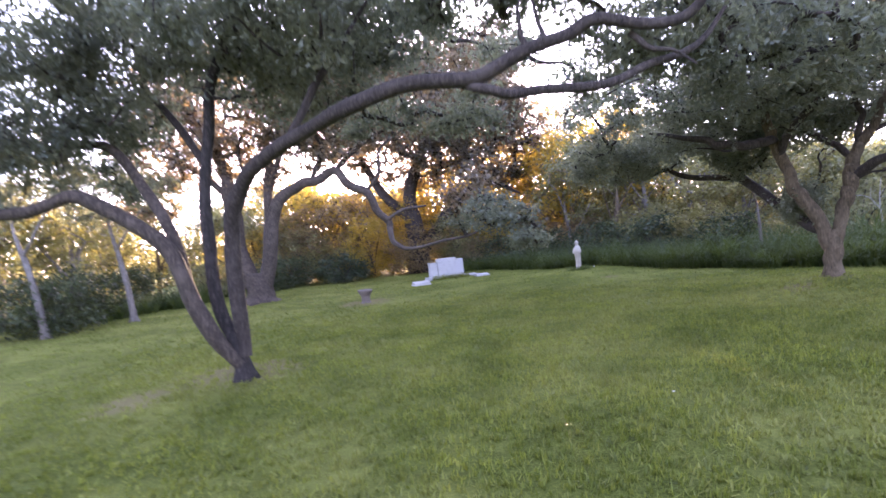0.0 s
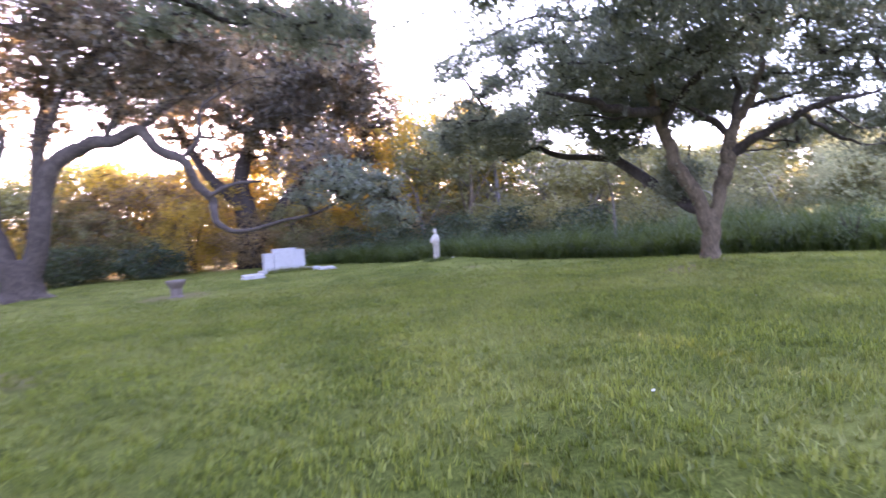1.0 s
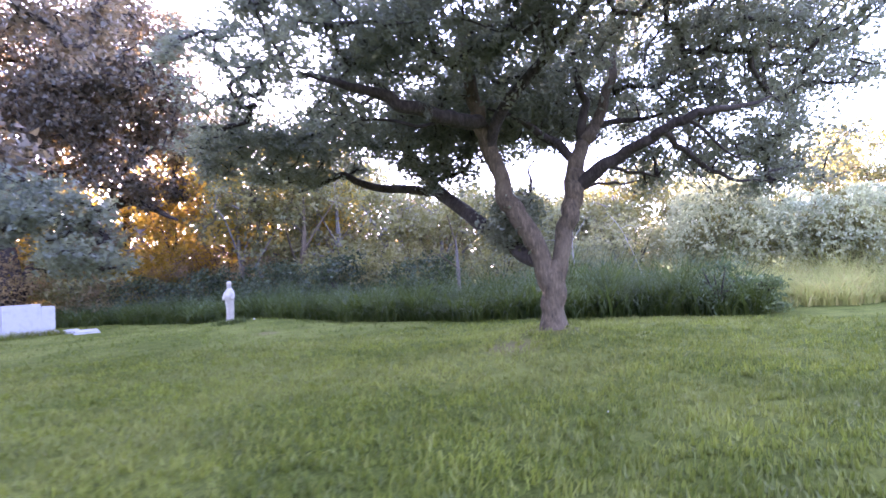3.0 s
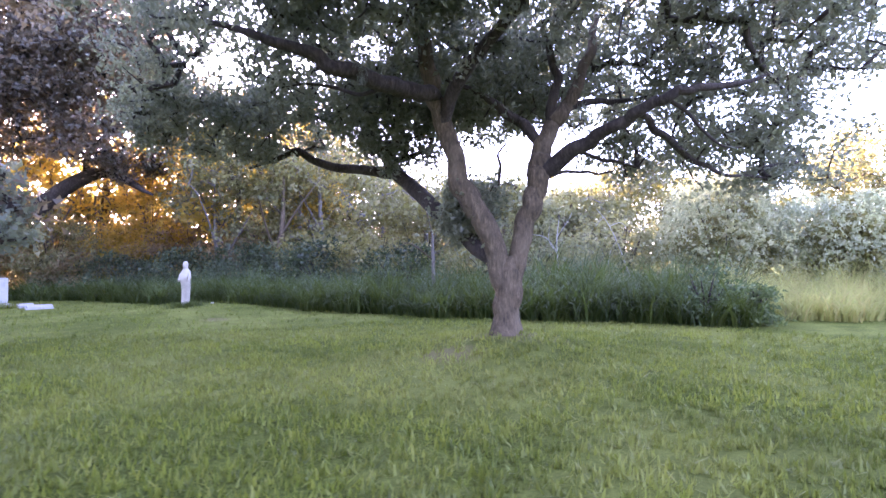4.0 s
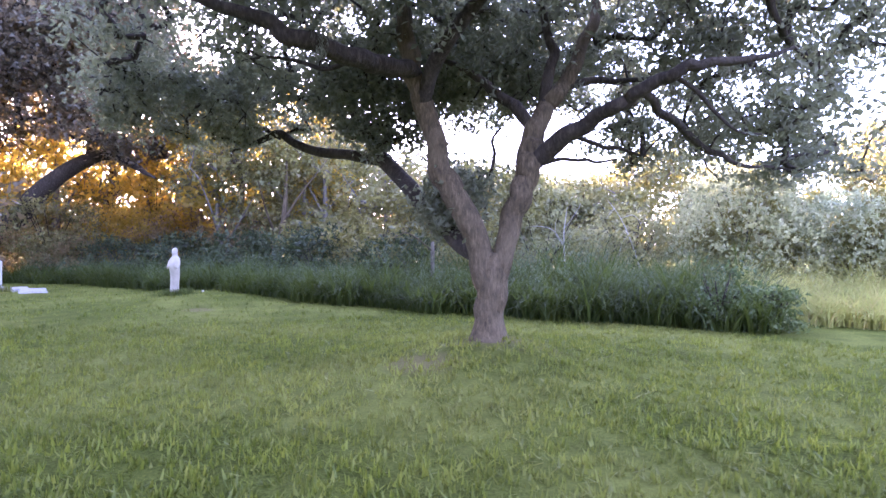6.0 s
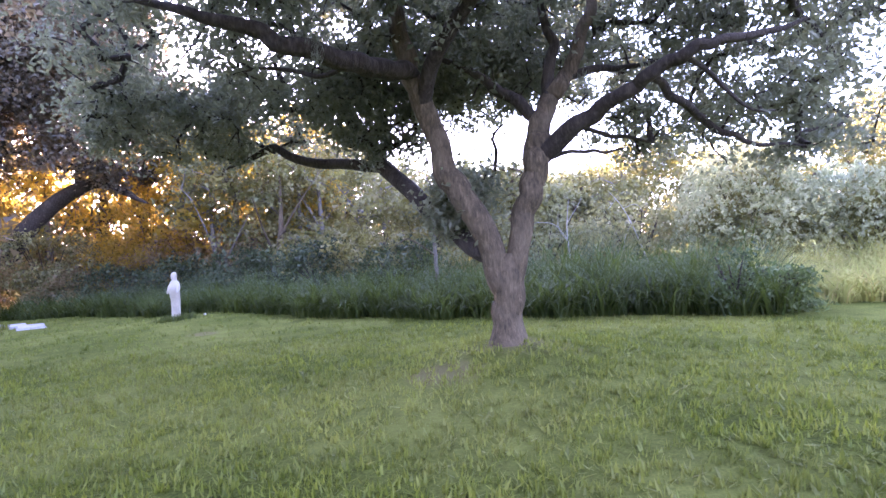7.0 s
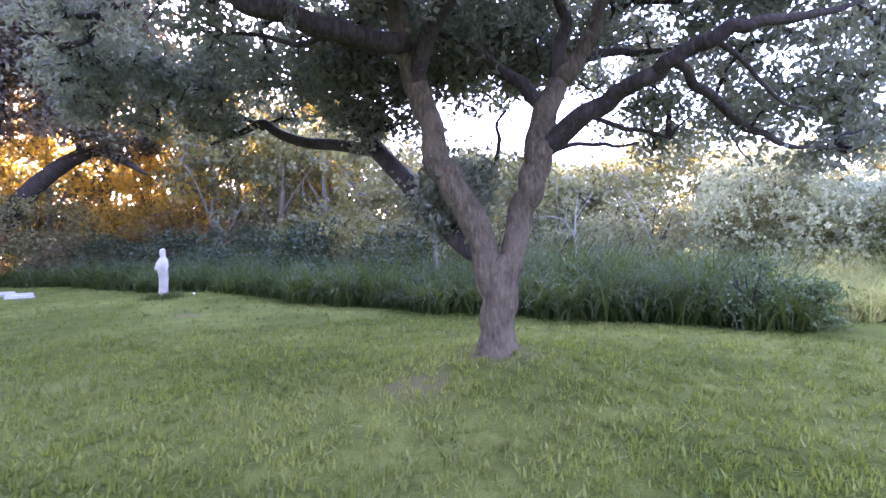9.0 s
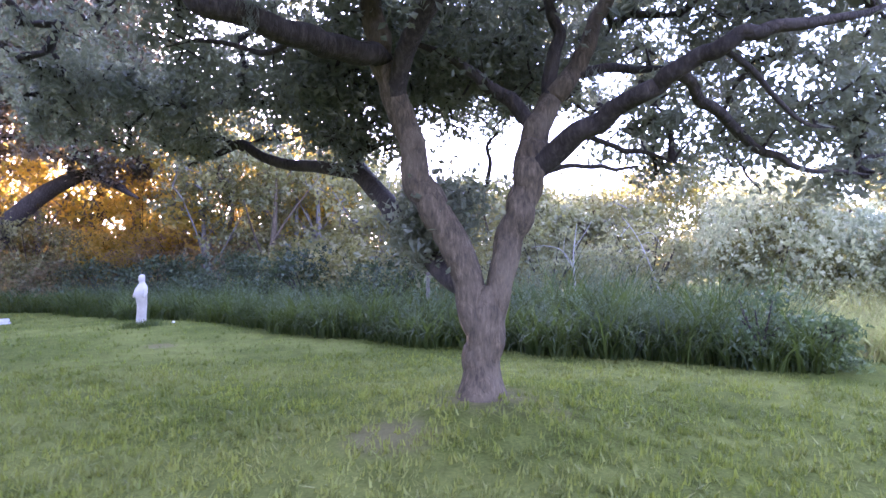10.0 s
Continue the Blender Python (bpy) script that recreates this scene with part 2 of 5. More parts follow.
def tube(line, sides, rough=0.0, seed=0, flute=0.0):
    """Rings round a line of (x, y, z, radius): vertices and four-cornered faces."""
    rng = np.random.default_rng(seed)
    pos, rad = line[:, :3], line[:, 3]
    way = np.gradient(pos, axis=0)
    way /= np.maximum(np.linalg.norm(way, axis=1, keepdims=True), 1e-9)
    side = np.cross(way[0], (0.31, 0.95, 0.05))
    verts = []
    ang = np.linspace(0, 2 * np.pi, sides, endpoint=False)
    wob = rng.normal(0, 1, (len(pos) + 4, sides))
    wob = (wob[:-4] + wob[1:-3] + wob[2:-2] + wob[3:-1] + wob[4:]) / 2.2
    ridge = 1 + flute * np.cos(ang * 3 + rng.uniform(0, 6))
    for i in range(len(pos)):
        side = side - way[i] * side.dot(way[i])
        side /= max(np.linalg.norm(side), 1e-9)
        up = np.cross(way[i], side)
        r = rad[i] * (1 + rough * wob[i]) * ridge
        verts.append(pos[i] + (np.cos(ang) * r)[:, None] * side + (np.sin(ang) * r)[:, None] * up)
    verts = np.concatenate(verts)
    i, j = np.meshgrid(np.arange(len(pos) - 1), np.arange(sides), indexing="ij")
    k = (j + 1) % sides
    faces = np.stack([i * sides + j, i * sides + k, (i + 1) * sides + k, (i + 1) * sides + j], -1).reshape(-1, 4)
    return verts, faces


def joined(pieces):
    verts, faces, n = [], [], 0
    for v, f in pieces:
        verts.append(v)
        faces.append(f + n)
        n += len(v)
    return np.concatenate(verts), np.concatenate(faces)


def unit(v):
    return v / np.maximum(np.linalg.norm(v, axis=-1, keepdims=True), 1e-9)


def leaf_quads(rng, centres, length, width, droop=0.0, up=0.6, plain=False):
    """One folded, pointed leaf at each centre; plain ones, far off, are single triangles."""
    n = len(centres)
    way = unit(rng.normal(0, 1, (n, 3)) + np.array([0, 0, -droop]))
    face = unit(rng.normal(0, 1, (n, 3)) + np.array([0, 0, up]))
    side = unit(np.cross(way, face))
    nrm = np.cross(side, way)
    ln = length * rng.uniform(0.6, 1.3, (n, 1))
    wd = width * rng.uniform(0.6, 1.3, (n, 1))
    if plain:
        v = np.stack([centres - way * ln, centres + way * ln * 0.7 + side * wd, centres + way * ln * 0.5 - side * wd * 1.3 + nrm * wd], 1)
        return v.reshape(-1, 3), np.arange(3 * n).reshape(n, 3)
    v = np.stack([centres - way * ln, centres + side * wd + nrm * wd * 0.4, centres + way * ln, centres - side * wd + nrm * wd * 0.4], 1)
    return v.reshape(-1, 3), np.arange(4 * n).reshape(n, 4)


def clump_points(rng, centres, spread, count):
    """Points in ragged flat clumps round each centre."""
    n = len(centres)
    size = spread * rng.uniform(0.55, 1.45, (n, 1, 1))
    off = rng.normal(0, 1, (n, count, 3)) * size * np.array([0.55, 0.55, 0.36])
    return (centres[:, None, :] + off).reshape(-1, 3)


def crown_centres(rng, blobs, lump=1.5):
    """Clump centres that fill ellipsoids unevenly: masses with gaps between them."""
    out = []
    for (cx, cy, cz, rx, ry, rz, count) in blobs:
        v = unit(rng.normal(0, 1, (count * 2, 3))) * rng.uniform(0.25, 1.0, (count * 2, 1)) ** 0.55
        v = v * np.array([rx, ry, rz])
        v[:, :2] *= 1 + rng.normal(0, 0.07, (count * 2, 1))
        v = v + np.array([cx, cy, cz])
        w = 2 * np.pi / lump
        mass = np.sin(v[:, 0] * w + 1.7 * np.sin(v[:, 2] * w * 0.9)) + np.sin(v[:, 1] * w * 1.1 + 2.0 + 1.3 * np.sin(v[:, 0] * w * 0.7)) + np.sin(v[:, 2] * w * 1.2 + 0.8 * np.sin(v[:, 1] * w))
        out.append(v[np.argsort(-(mass + rng.normal(0, 1.5, len(v))))[:count]])
    return np.concatenate(out)


def grow_twigs(rng, skeleton, centres, thick=0.011, sides=4):
    """Joins every clump to the nearest wood already grown, nearest first, and thickens what bears more."""
    nodes = [tuple(p) for p in skeleton]
    root = len(nodes)
    todo = np.asarray(centres, float)
    pos = np.array(nodes)
    d = np.linalg.norm(todo[:, None, :] - pos[None, :, :], axis=2)
    near, dist = d.argmin(1), d.min(1)
    left = np.ones(len(todo), bool)
    links, allpos = [], list(pos)
    for _ in range(len(todo)):
        k = int(np.where(left, dist, 1e9).argmin())
        left[k] = False
        a = int(near[k])
        links.append((a, len(allpos)))
        allpos.append(todo[k])
        dk = np.linalg.norm(todo - todo[k], axis=1) * 1.08
        better = dk < dist
        near[better], dist[better] = len(allpos) - 1, dk[better]
    load = np.ones(len(allpos))
    for a, b in reversed(links):
        load[a] += load[b] if a >= root else 0
    a, b = np.array(links).T
    allpos = np.array(allpos)
    p, q = allpos[a], allpos[b]
    ln = np.linalg.norm(q - p, axis=1)
    keep = ln > 0.05
    p, q, ln, r1 = p[keep], q[keep], ln[keep, None], np.minimum(thick * load[b] ** 0.42, thick * 3.6)[keep, None]
    n = len(p)
    m1 = p + (q - p) * 0.35 + rng.normal(0, 0.10, (n, 3)) * ln
    m2 = p + (q - p) * 0.7 + rng.normal(0, 0.10, (n, 3)) * ln
    side = unit(np.cross(q - p, rng.normal(0, 1, (n, 3))))
    up = unit(np.cross(q - p, side))
    ang = np.linspace(0, 2 * np.pi, sides, endpoint=False)
    rings = []
    steps = 4 if sides > 3 else 2
    for t in np.linspace(0, 1, steps + 1):
        wide = 1.35 - 0.65 * t
        c = p * (1 - t) ** 3 + m1 * 3 * t * (1 - t) ** 2 + m2 * 3 * t * t * (1 - t) + q * t ** 3
        rings.append(c[:, None, :] + (side[:, None, :] * np.cos(ang)[None, :, None] + up[:, None, :] * np.sin(ang)[None, :, None]) * (r1 * wide)[:, :, None])
    v = np.stack(rings, 1).reshape(-1, 3)
    f = np.array([(r * sides + k, r * sides + (k + 1) % sides, (r + 1) * sides + (k + 1) % sides, (r + 1) * sides + k) for r in range(steps) for k in range(sides)])
    return v, (np.arange(n)[:, None, None] * ((steps + 1) * sides) + f[None]).reshape(-1, 4)


def tree(name, label, limbs, blobs, leaves, seed, bark_mat=None, leaf_mat=None, leaf_size=(0.042, 0.017), spread=0.34,
         sides=10, thick=0.011, group="", start=0.35, burnt=(), plain=True, shade_from=99, fresh=()):
    """limbs: lists of rows (x, y, z, radius), the first the trunk. blobs: ellipsoids that the crown fills with clumps."""
    rng = np.random.default_rng(seed)
    bark_mat, leaf_mat = bark_mat or MAT_BARK, leaf_mat or MAT_LEAF
    base = np.array([limbs[0][0][0], limbs[0][0][1], 0.0])
    top = thing(name, label, "tree", base, group)
    skeleton = []
    for i, rows in enumerate(limbs):
        rows = np.asarray(rows, float) - np.array([*base, 0])
        line = smooth_line(rows, 6)
        if i:
            knots = np.linspace(0, len(line) - 1, max(3, len(line) // 3))
            kink = rng.normal(0, 0.42, (len(knots), 3))
            kink[0] = 0
            line[:, :3] += np.stack([np.interp(np.arange(len(line)), knots, kink[:, c]) for c in range(3)], 1) * np.minimum(line[:, 3:4], 0.055 if line[0, 3] < 0.2 else 0.12)
            line[1:-1, :3] = (line[:-2, :3] + 2 * line[1:-1, :3] + line[2:, :3]) / 4
        v, f = tube(line, sides, 0.03, seed * 31 + i, 0.06 if i == 0 else 0.03)
        if i == 0:
            low = np.clip(1 - (v[:, 2] - float(ground_z(base[0], base[1]))) / 0.35, 0, 1)[:, None] ** 2
            out = v - np.array([rows[0][0], rows[0][1], 0])
            ang = np.arctan2(out[:, 1], out[:, 0])
            v[:, :2] += out[:, :2] * low * (0.35 + 0.3 * np.cos(ang * 5 + seed))[:, None]
        # later limbs can switch to dark bark, the crown's shade put into their colour
        part("trunk" if i == 0 else "limb", mesh_of(name + "_limb", v, f, MAT_BARK_BURNT if i in burnt else MAT_BARK_DARK if i >= shade_from else bark_mat, True), top, "blackened stem" if i in burnt else "")
        skeleton.append(line[int(len(line) * start) if i else len(line) - 2:, :3])
    skeleton = np.concatenate(skeleton)
    centres = crown_centres(rng, [(b[0] - base[0], b[1] - base[1], *b[2:]) for b in blobs])
    green = crown_centres(rng, [(b[0] - base[0], b[1] - base[1], *b[2:]) for b in fresh], 0.9) if fresh else centres[:0]
    v, f = grow_twigs(rng, skeleton, np.concatenate([centres, green]), thick, 3 if plain else 4)
    # twigs of such trees take the same painted-in shade
    tagged(part("branchwork", mesh_of(name + "_branchwork", v, f, MAT_BARK_DARK if shade_from < 99 else bark_mat, True), top), kind="stuff")
    pts = clump_points(rng, centres, spread, leaves)
    v, f = leaf_quads(rng, pts, leaf_size[0] * (1.12 if plain else 1.0), leaf_size[1] * (1.25 if plain else 1.0), plain=plain)
    tagged(part("crown", mesh_of(name + "_crown", v, f, leaf_mat), top), kind="stuff")
    if fresh:
        v, f = leaf_quads(rng, clump_points(rng, green, 0.26, leaves * 2), 0.058, 0.03, 0.6, plain=True)
        tagged(part("low_foliage", mesh_of(name + "_low_foliage", v, f, MAT_LEAF), top, "hanging grey-green leaves of the low limb"), kind="stuff")
    return top


# ---------------------------------------------------------------- ground
def ground_z(x, y):
    """The lawn's gentle roll, with low mounds at the trunks."""
    z = 0.022 * np.sin(x * 0.55 + 1.0) * np.cos(y * 0.48) + 0.014 * np.sin(x * 1.3 + y * 0.9)
    for cx, cy, h, r in ((9.45, 11.4, 0.32, 1.35), (-2.1, 7.0, 0.2, 1.3), (5.5, 20.6, 0.18, 1.9), (-7.0, 18.9, 0.1, 1.6)):
        z = z + h * np.exp(-((x - cx) ** 2 + (y - cy) ** 2) / (r * r))
    return z * np.exp(-np.maximum(np.hypot(x - 2, y - 12) - 30, 0) / 10)


def make_ground():
    t = np.linspace(-1, 1, 191)
    grid = np.sinh(t * 5.2) / np.sinh(5.2) * 900 + t * 30
    x, y = np.meshgrid(grid + 3, grid + 12, indexing="ij")
    v = np.stack([x, y, ground_z(x, y)], -1).reshape(-1, 3)
    n = len(grid)
    i, j = np.meshgrid(np.arange(n - 1), np.arange(n - 1), indexing="ij")
    f = np.stack([i * n + j, (i + 1) * n + j, (i + 1) * n + j + 1, i * n + j + 1], -1).reshape(-1, 4)
    ob = new("ground", mesh_of("ground", v, f, MAT_LAWN, True))
    tagged(ob, "mown green lawn with dry yellow patches and bare earth", "lawn", kind="structure")


make_ground()


def at_ground(x, y, dz=0.0):
    return (x, y, float(ground_z(np.float64(x), np.float64(y))) + dz)


def arching(rng, x, y, turn, length, width, first, last, rows=5):
    """Long blades that rise at the angle first from upright and arch over to the angle last."""
    n = len(x)
    out = np.stack([np.cos(turn), np.sin(turn)], 1)
    spin = turn + np.pi / 2 + rng.normal(0, 0.5, n)
    across = np.stack([np.cos(spin), np.sin(spin)], 1)
    c, z = np.stack([x, y], 1), ground_z(x, y) - 0.02
    verts = []
    for r in range(rows + 1):
        s = r / rows
        w = width * (1.0 - 0.9 * s ** 1.6)
        for sgn in (-1, 1):
            verts.append(np.concatenate([c + across * (sgn * w)[:, None], z[:, None]], 1))
        a = first + (last - first) * (s + 0.5 / rows) ** 1.3
        c = c + out * (np.sin(a) * length / rows)[:, None]
        z = np.maximum(z + np.cos(a) * length / rows, 0.02)
    v = np.stack(verts, 1).reshape(-1, 3)
    k = 2 * (rows + 1)
    base = np.arange(n)[:, None] * k
    f = np.concatenate([base + np.array([2 * r, 2 * r + 1, 2 * r + 3, 2 * r + 2]) for r in range(rows)])
    return v, f.reshape(-1, 4)


def blades(rng, x, y, height, width, lean, rows=2):
    """Bent, tapering blades of grass rooted at x, y."""
    n = len(x)
    turn = rng.uniform(0, 2 * np.pi, n)
    out = np.stack([np.cos(turn), np.sin(turn)], 1)
    across = np.stack([-out[:, 1], out[:, 0]], 1)
    spin = rng.uniform(0, 2 * np.pi, n)
    across = np.stack([np.cos(spin), np.sin(spin)], 1) * 0.6 + across * 0.6
    z0 = ground_z(x, y)
    verts = []
    for r in range(rows + 1):
        s = r / rows
        bend = lean * s ** 1.8
        w = width * (1 - 0.82 * s ** 1.5)
        c = np.stack([x, y], 1) + out * (bend * height)[:, None]
        z = z0 + height * (s - 0.35 * np.abs(lean) * s ** 2.2)
        for sgn in (-1, 1):
            verts.append(np.concatenate([c + across * (sgn * w)[:, None], z[:, None]], 1))
    v = np.stack(verts, 1).reshape(-1, 3)
    k = 2 * (rows + 1)
    base = np.arange(n)[:, None] * k
    f = np.concatenate([base + np.array([2 * r, 2 * r + 1, 2 * r + 3, 2 * r + 2]) for r in range(rows)])
    return v, f.reshape(-1, 4)


# ---------------------------------------------------------------- the oaks
# the oak on the lawn: short trunk, forked at hip height
oak = [[(9.4, 11.37, 0.17, 0.173), (9.4, 11.36, 0.47, 0.162), (9.42, 11.35, 0.76, 0.165), (9.43, 11.33, 0.97, 0.168), (9.45, 11.32, 1.15, 0.147), (9.46, 11.31, 1.31, 0.094)]]
oak.append([(9.39, 11.36, 0.34, 0.115), (9.37, 11.36, 0.66, 0.12), (9.34, 11.36, 0.97, 0.131), (9.29, 11.38, 1.28, 0.141), (9.17, 11.43, 1.65, 0.15), (9.04, 11.51, 1.93, 0.148), (8.93, 11.58, 2.21, 0.152), (8.85, 11.62, 2.55, 0.131), (8.74, 11.65, 2.86, 0.126), (8.64, 11.65, 3.15, 0.126), (8.56, 11.65, 3.42, 0.12), (8.48, 11.66, 3.67, 0.112), (8.42, 11.68, 3.96, 0.101), (8.34, 11.74, 4.49, 0.075), (8.35, 11.82, 5.15, 0.033)])
oak.append([(9.43, 11.35, 0.34, 0.115), (9.46, 11.32, 0.66, 0.12), (9.5, 11.3, 0.97, 0.12), (9.56, 11.28, 1.31, 0.126), (9.65, 11.25, 1.7, 0.137), (9.74, 11.22, 2.06, 0.143), (9.83, 11.21, 2.3, 0.151), (9.87, 11.22, 2.51, 0.155), (9.91, 11.24, 2.7, 0.135), (9.99, 11.25, 2.93, 0.119), (10.14, 11.22, 3.16, 0.109), (10.31, 11.21, 3.36, 0.094), (10.46, 11.2, 3.56, 0.089), (10.57, 11.2, 3.86, 0.079), (10.69, 11.2, 4.16, 0.068), (10.86, 11.22, 4.73, 0.04)])
oak.append([(8.55, 11.64, 3.39, 0.09), (8.28, 11.43, 3.37, 0.11), (7.97, 11.28, 3.33, 0.109), (7.68, 11.12, 3.31, 0.101), (7.38, 11.02, 3.33, 0.094), (7.11, 11.01, 3.4, 0.087), (6.84, 11.05, 3.5, 0.078), (6.54, 11.11, 3.6, 0.061), (6.2, 11.23, 3.71, 0.045), (5.8, 11.43, 3.86, 0.021)])
oak.append([(9.41, 11.36, 0.6, 0.089), (9.38, 11.37, 1.02, 0.11), (9.33, 11.45, 1.27, 0.122), (9.22, 11.63, 1.4, 0.126), (9.11, 11.99, 1.6, 0.127), (9.03, 12.54, 1.89, 0.126), (8.95, 12.98, 2.17, 0.124), (8.87, 13.54, 2.48, 0.127), (8.75, 13.89, 2.76, 0.129), (8.65, 14.18, 3.11, 0.121), (8.53, 14.38, 3.43, 0.112), (8.37, 14.63, 3.88, 0.103), (8.22, 14.78, 4.33, 0.083), (8.18, 14.87, 4.95, 0.05)])
oak.append([(8.74, 13.9, 2.74, 0.083), (8.41, 14.23, 2.84, 0.089), (7.98, 14.6, 2.92, 0.08), (7.61, 14.94, 3.09, 0.07), (7.22, 15.29, 3.26, 0.063), (6.91, 15.63, 3.16, 0.043), (6.51, 15.99, 3.07, 0.022)])
oak.append([(9.89, 11.2, 2.39, 0.106), (10.04, 10.91, 2.57, 0.11), (10.12, 10.61, 2.72, 0.092), (10.21, 10.36, 2.82, 0.079), (10.3, 10.13, 2.9, 0.073), (10.38, 9.92, 2.95, 0.072), (10.46, 9.73, 3.02, 0.066), (10.52, 9.54, 3.07, 0.057), (10.61, 9.4, 3.11, 0.05), (10.8, 9.22, 3.09, 0.039), (11, 9.1, 3.11, 0.029), (11.27, 8.99, 3.2, 0.015)])
oak.append([(10.4, 9.94, 2.94, 0.039), (10.66, 9.98, 2.83, 0.044), (10.93, 10.04, 2.73, 0.043), (11.26, 10.14, 2.59, 0.043), (11.53, 10.15, 2.5, 0.037), (11.76, 10.12, 2.43, 0.03), (12, 10.09, 2.34, 0.022), (12.33, 10.02, 2.34, 0.015), (12.67, 9.95, 2.3, 0.01)])
oak.append([(9.94, 11.25, 2.8, 0.07), (9.82, 11.35, 3, 0.082), (9.71, 11.44, 3.11, 0.077), (9.63, 11.62, 3.32, 0.068), (9.47, 11.68, 3.46, 0.057), (9.25, 11.7, 3.56, 0.045), (8.99, 11.74, 3.64, 0.031), (8.76, 11.82, 3.72, 0.017)])
oak.append([(10.01, 11.24, 2.96, 0.071), (10.08, 11.25, 3.24, 0.074), (10.12, 11.22, 3.52, 0.068), (10.14, 11.2, 3.79, 0.06), (10.07, 11.22, 4.06, 0.049), (9.9, 11.16, 4.44, 0.024)])
oak.append([(10.35, 11.19, 3.36, 0.055), (10.62, 11.2, 3.42, 0.051), (10.96, 11.23, 3.52, 0.043), (11.4, 11.28, 3.57, 0.033), (11.95, 11.28, 3.73, 0.019)])
oak.append([(9.97, 11.17, 2.37, 0.035), (10.26, 11.21, 2.44, 0.025), (10.63, 11.23, 2.5, 0.023), (10.86, 11.25, 2.47, 0.02), (11.17, 11.29, 2.53, 0.012)])
oak.append([(10.24, 10.94, 2.7, 0.031), (10.48, 11.01, 2.67, 0.027), (10.78, 11.06, 2.62, 0.028), (11.09, 11.11, 2.63, 0.023), (11.51, 11.17, 2.57, 0.015)])
oak.append([(8.34, 14.65, 3.8, 0.062), (7.99, 14.88, 3.88, 0.058), (7.61, 15.13, 3.91, 0.05), (7.21, 15.38, 3.87, 0.034), (6.89, 15.61, 3.95, 0.017)])
oak.append([(9.46, 12.6, 1.82, 0.026), (9.89, 13.06, 2.2, 0.029), (10.18, 13.16, 2.37, 0.029), (10.29, 13.11, 2.57, 0.029), (10.32, 13.09, 2.84, 0.029), (10.28, 13.1, 3.05, 0.022), (10.41, 13.05, 3.23, 0.015)])
oak.append([(7.3, 15.27, 3.23, 0.038), (6.93, 15.61, 3.47, 0.03), (6.51, 15.98, 3.45, 0.018)])
oak.append([(7.7, 11.14, 3.29, 0.027), (7.48, 11.46, 3.25, 0.026), (7.26, 11.65, 3.36, 0.022), (6.93, 11.87, 3.46, 0.017), (6.64, 12.09, 3.43, 0.01)])
oak.append([(10.5, 9.64, 3.05, 0.024), (10.81, 9.65, 2.94, 0.023), (11.13, 9.7, 2.76, 0.019), (11.41, 9.71, 2.62, 0.015), (11.76, 9.68, 2.6, 0.009)])
oak.append([(8.64, 11.65, 3.05, 0.085), (8.74, 11.2, 3.6, 0.085), (9.06, 10.5, 4.15, 0.07), (9.39, 9.7, 4.8, 0.045), (9.54, 9.05, 5.25, 0.018)])
oak_crown = [(9.4, 11.7, 5.8, 4.4, 4, 1.5, 236), (9.6, 12.7, 3.65, 1.7, 1, 0.5, 55), (8.5, 13.2, 3.35, 1, 0.8, 0.5, 34), (9.4, 11.7, 4.7, 5.8, 4.6, 1.4, 206), (6.6, 12.2, 4.7, 2, 1.8, 0.7, 42), (5.7, 15.2, 3.65, 1.7, 1.5, 0.62, 100), (5.2, 13.6, 4.6, 1.4, 1.6, 0.9, 26), (12.8, 9.2, 5, 1.6, 1.4, 0.8, 26), (13.4, 10.3, 4.7, 1.6, 1.4, 0.7, 24), (7.2, 15.2, 3.85, 1.8, 1.5, 0.75, 84), (12.6, 10.3, 4, 1.8, 1.6, 1, 52), (13.6, 11.2, 2.9, 1.5, 1.6, 0.7, 37)]
# clumps near y 8 at z 5.3: unseen foliage added to shade the limbs
oak_crown += [(12.4, 12.8, 3.7, 1.8, 1.4, 0.9, 30), (9.4, 13.6, 3.9, 1.7, 1.2, 0.7, 46), (7.8, 12.6, 4.2, 1.4, 1.4, 0.7, 38), (8, 10.2, 4.6, 1.6, 1.2, 0.6, 50), (9.2, 9.3, 5, 2.4, 1.2, 0.8, 60), (9, 8.2, 5.3, 3, 1.6, 0.8, 110), (10.5, 13.8, 3.9, 1.8, 1, 0.5, 44), (11.6, 13.2, 4.2, 1.8, 1.2, 0.7, 50), (8.4, 14.6, 4.6, 2, 1.6, 1.2, 46), (14, 10, 3.8, 1, 1.2, 0.7, 22), (9.1, 11.95, 1.9, 0.24, 0.26, 0.4, 54), (8.9, 13.6, 3.3, 0.8, 0.6, 0.7, 24), (9.5, 12.2, 2.3, 0.35, 0.3, 0.3, 10), (7.3, 10.7, 4.3, 1.5, 1.2, 0.55, 40)]
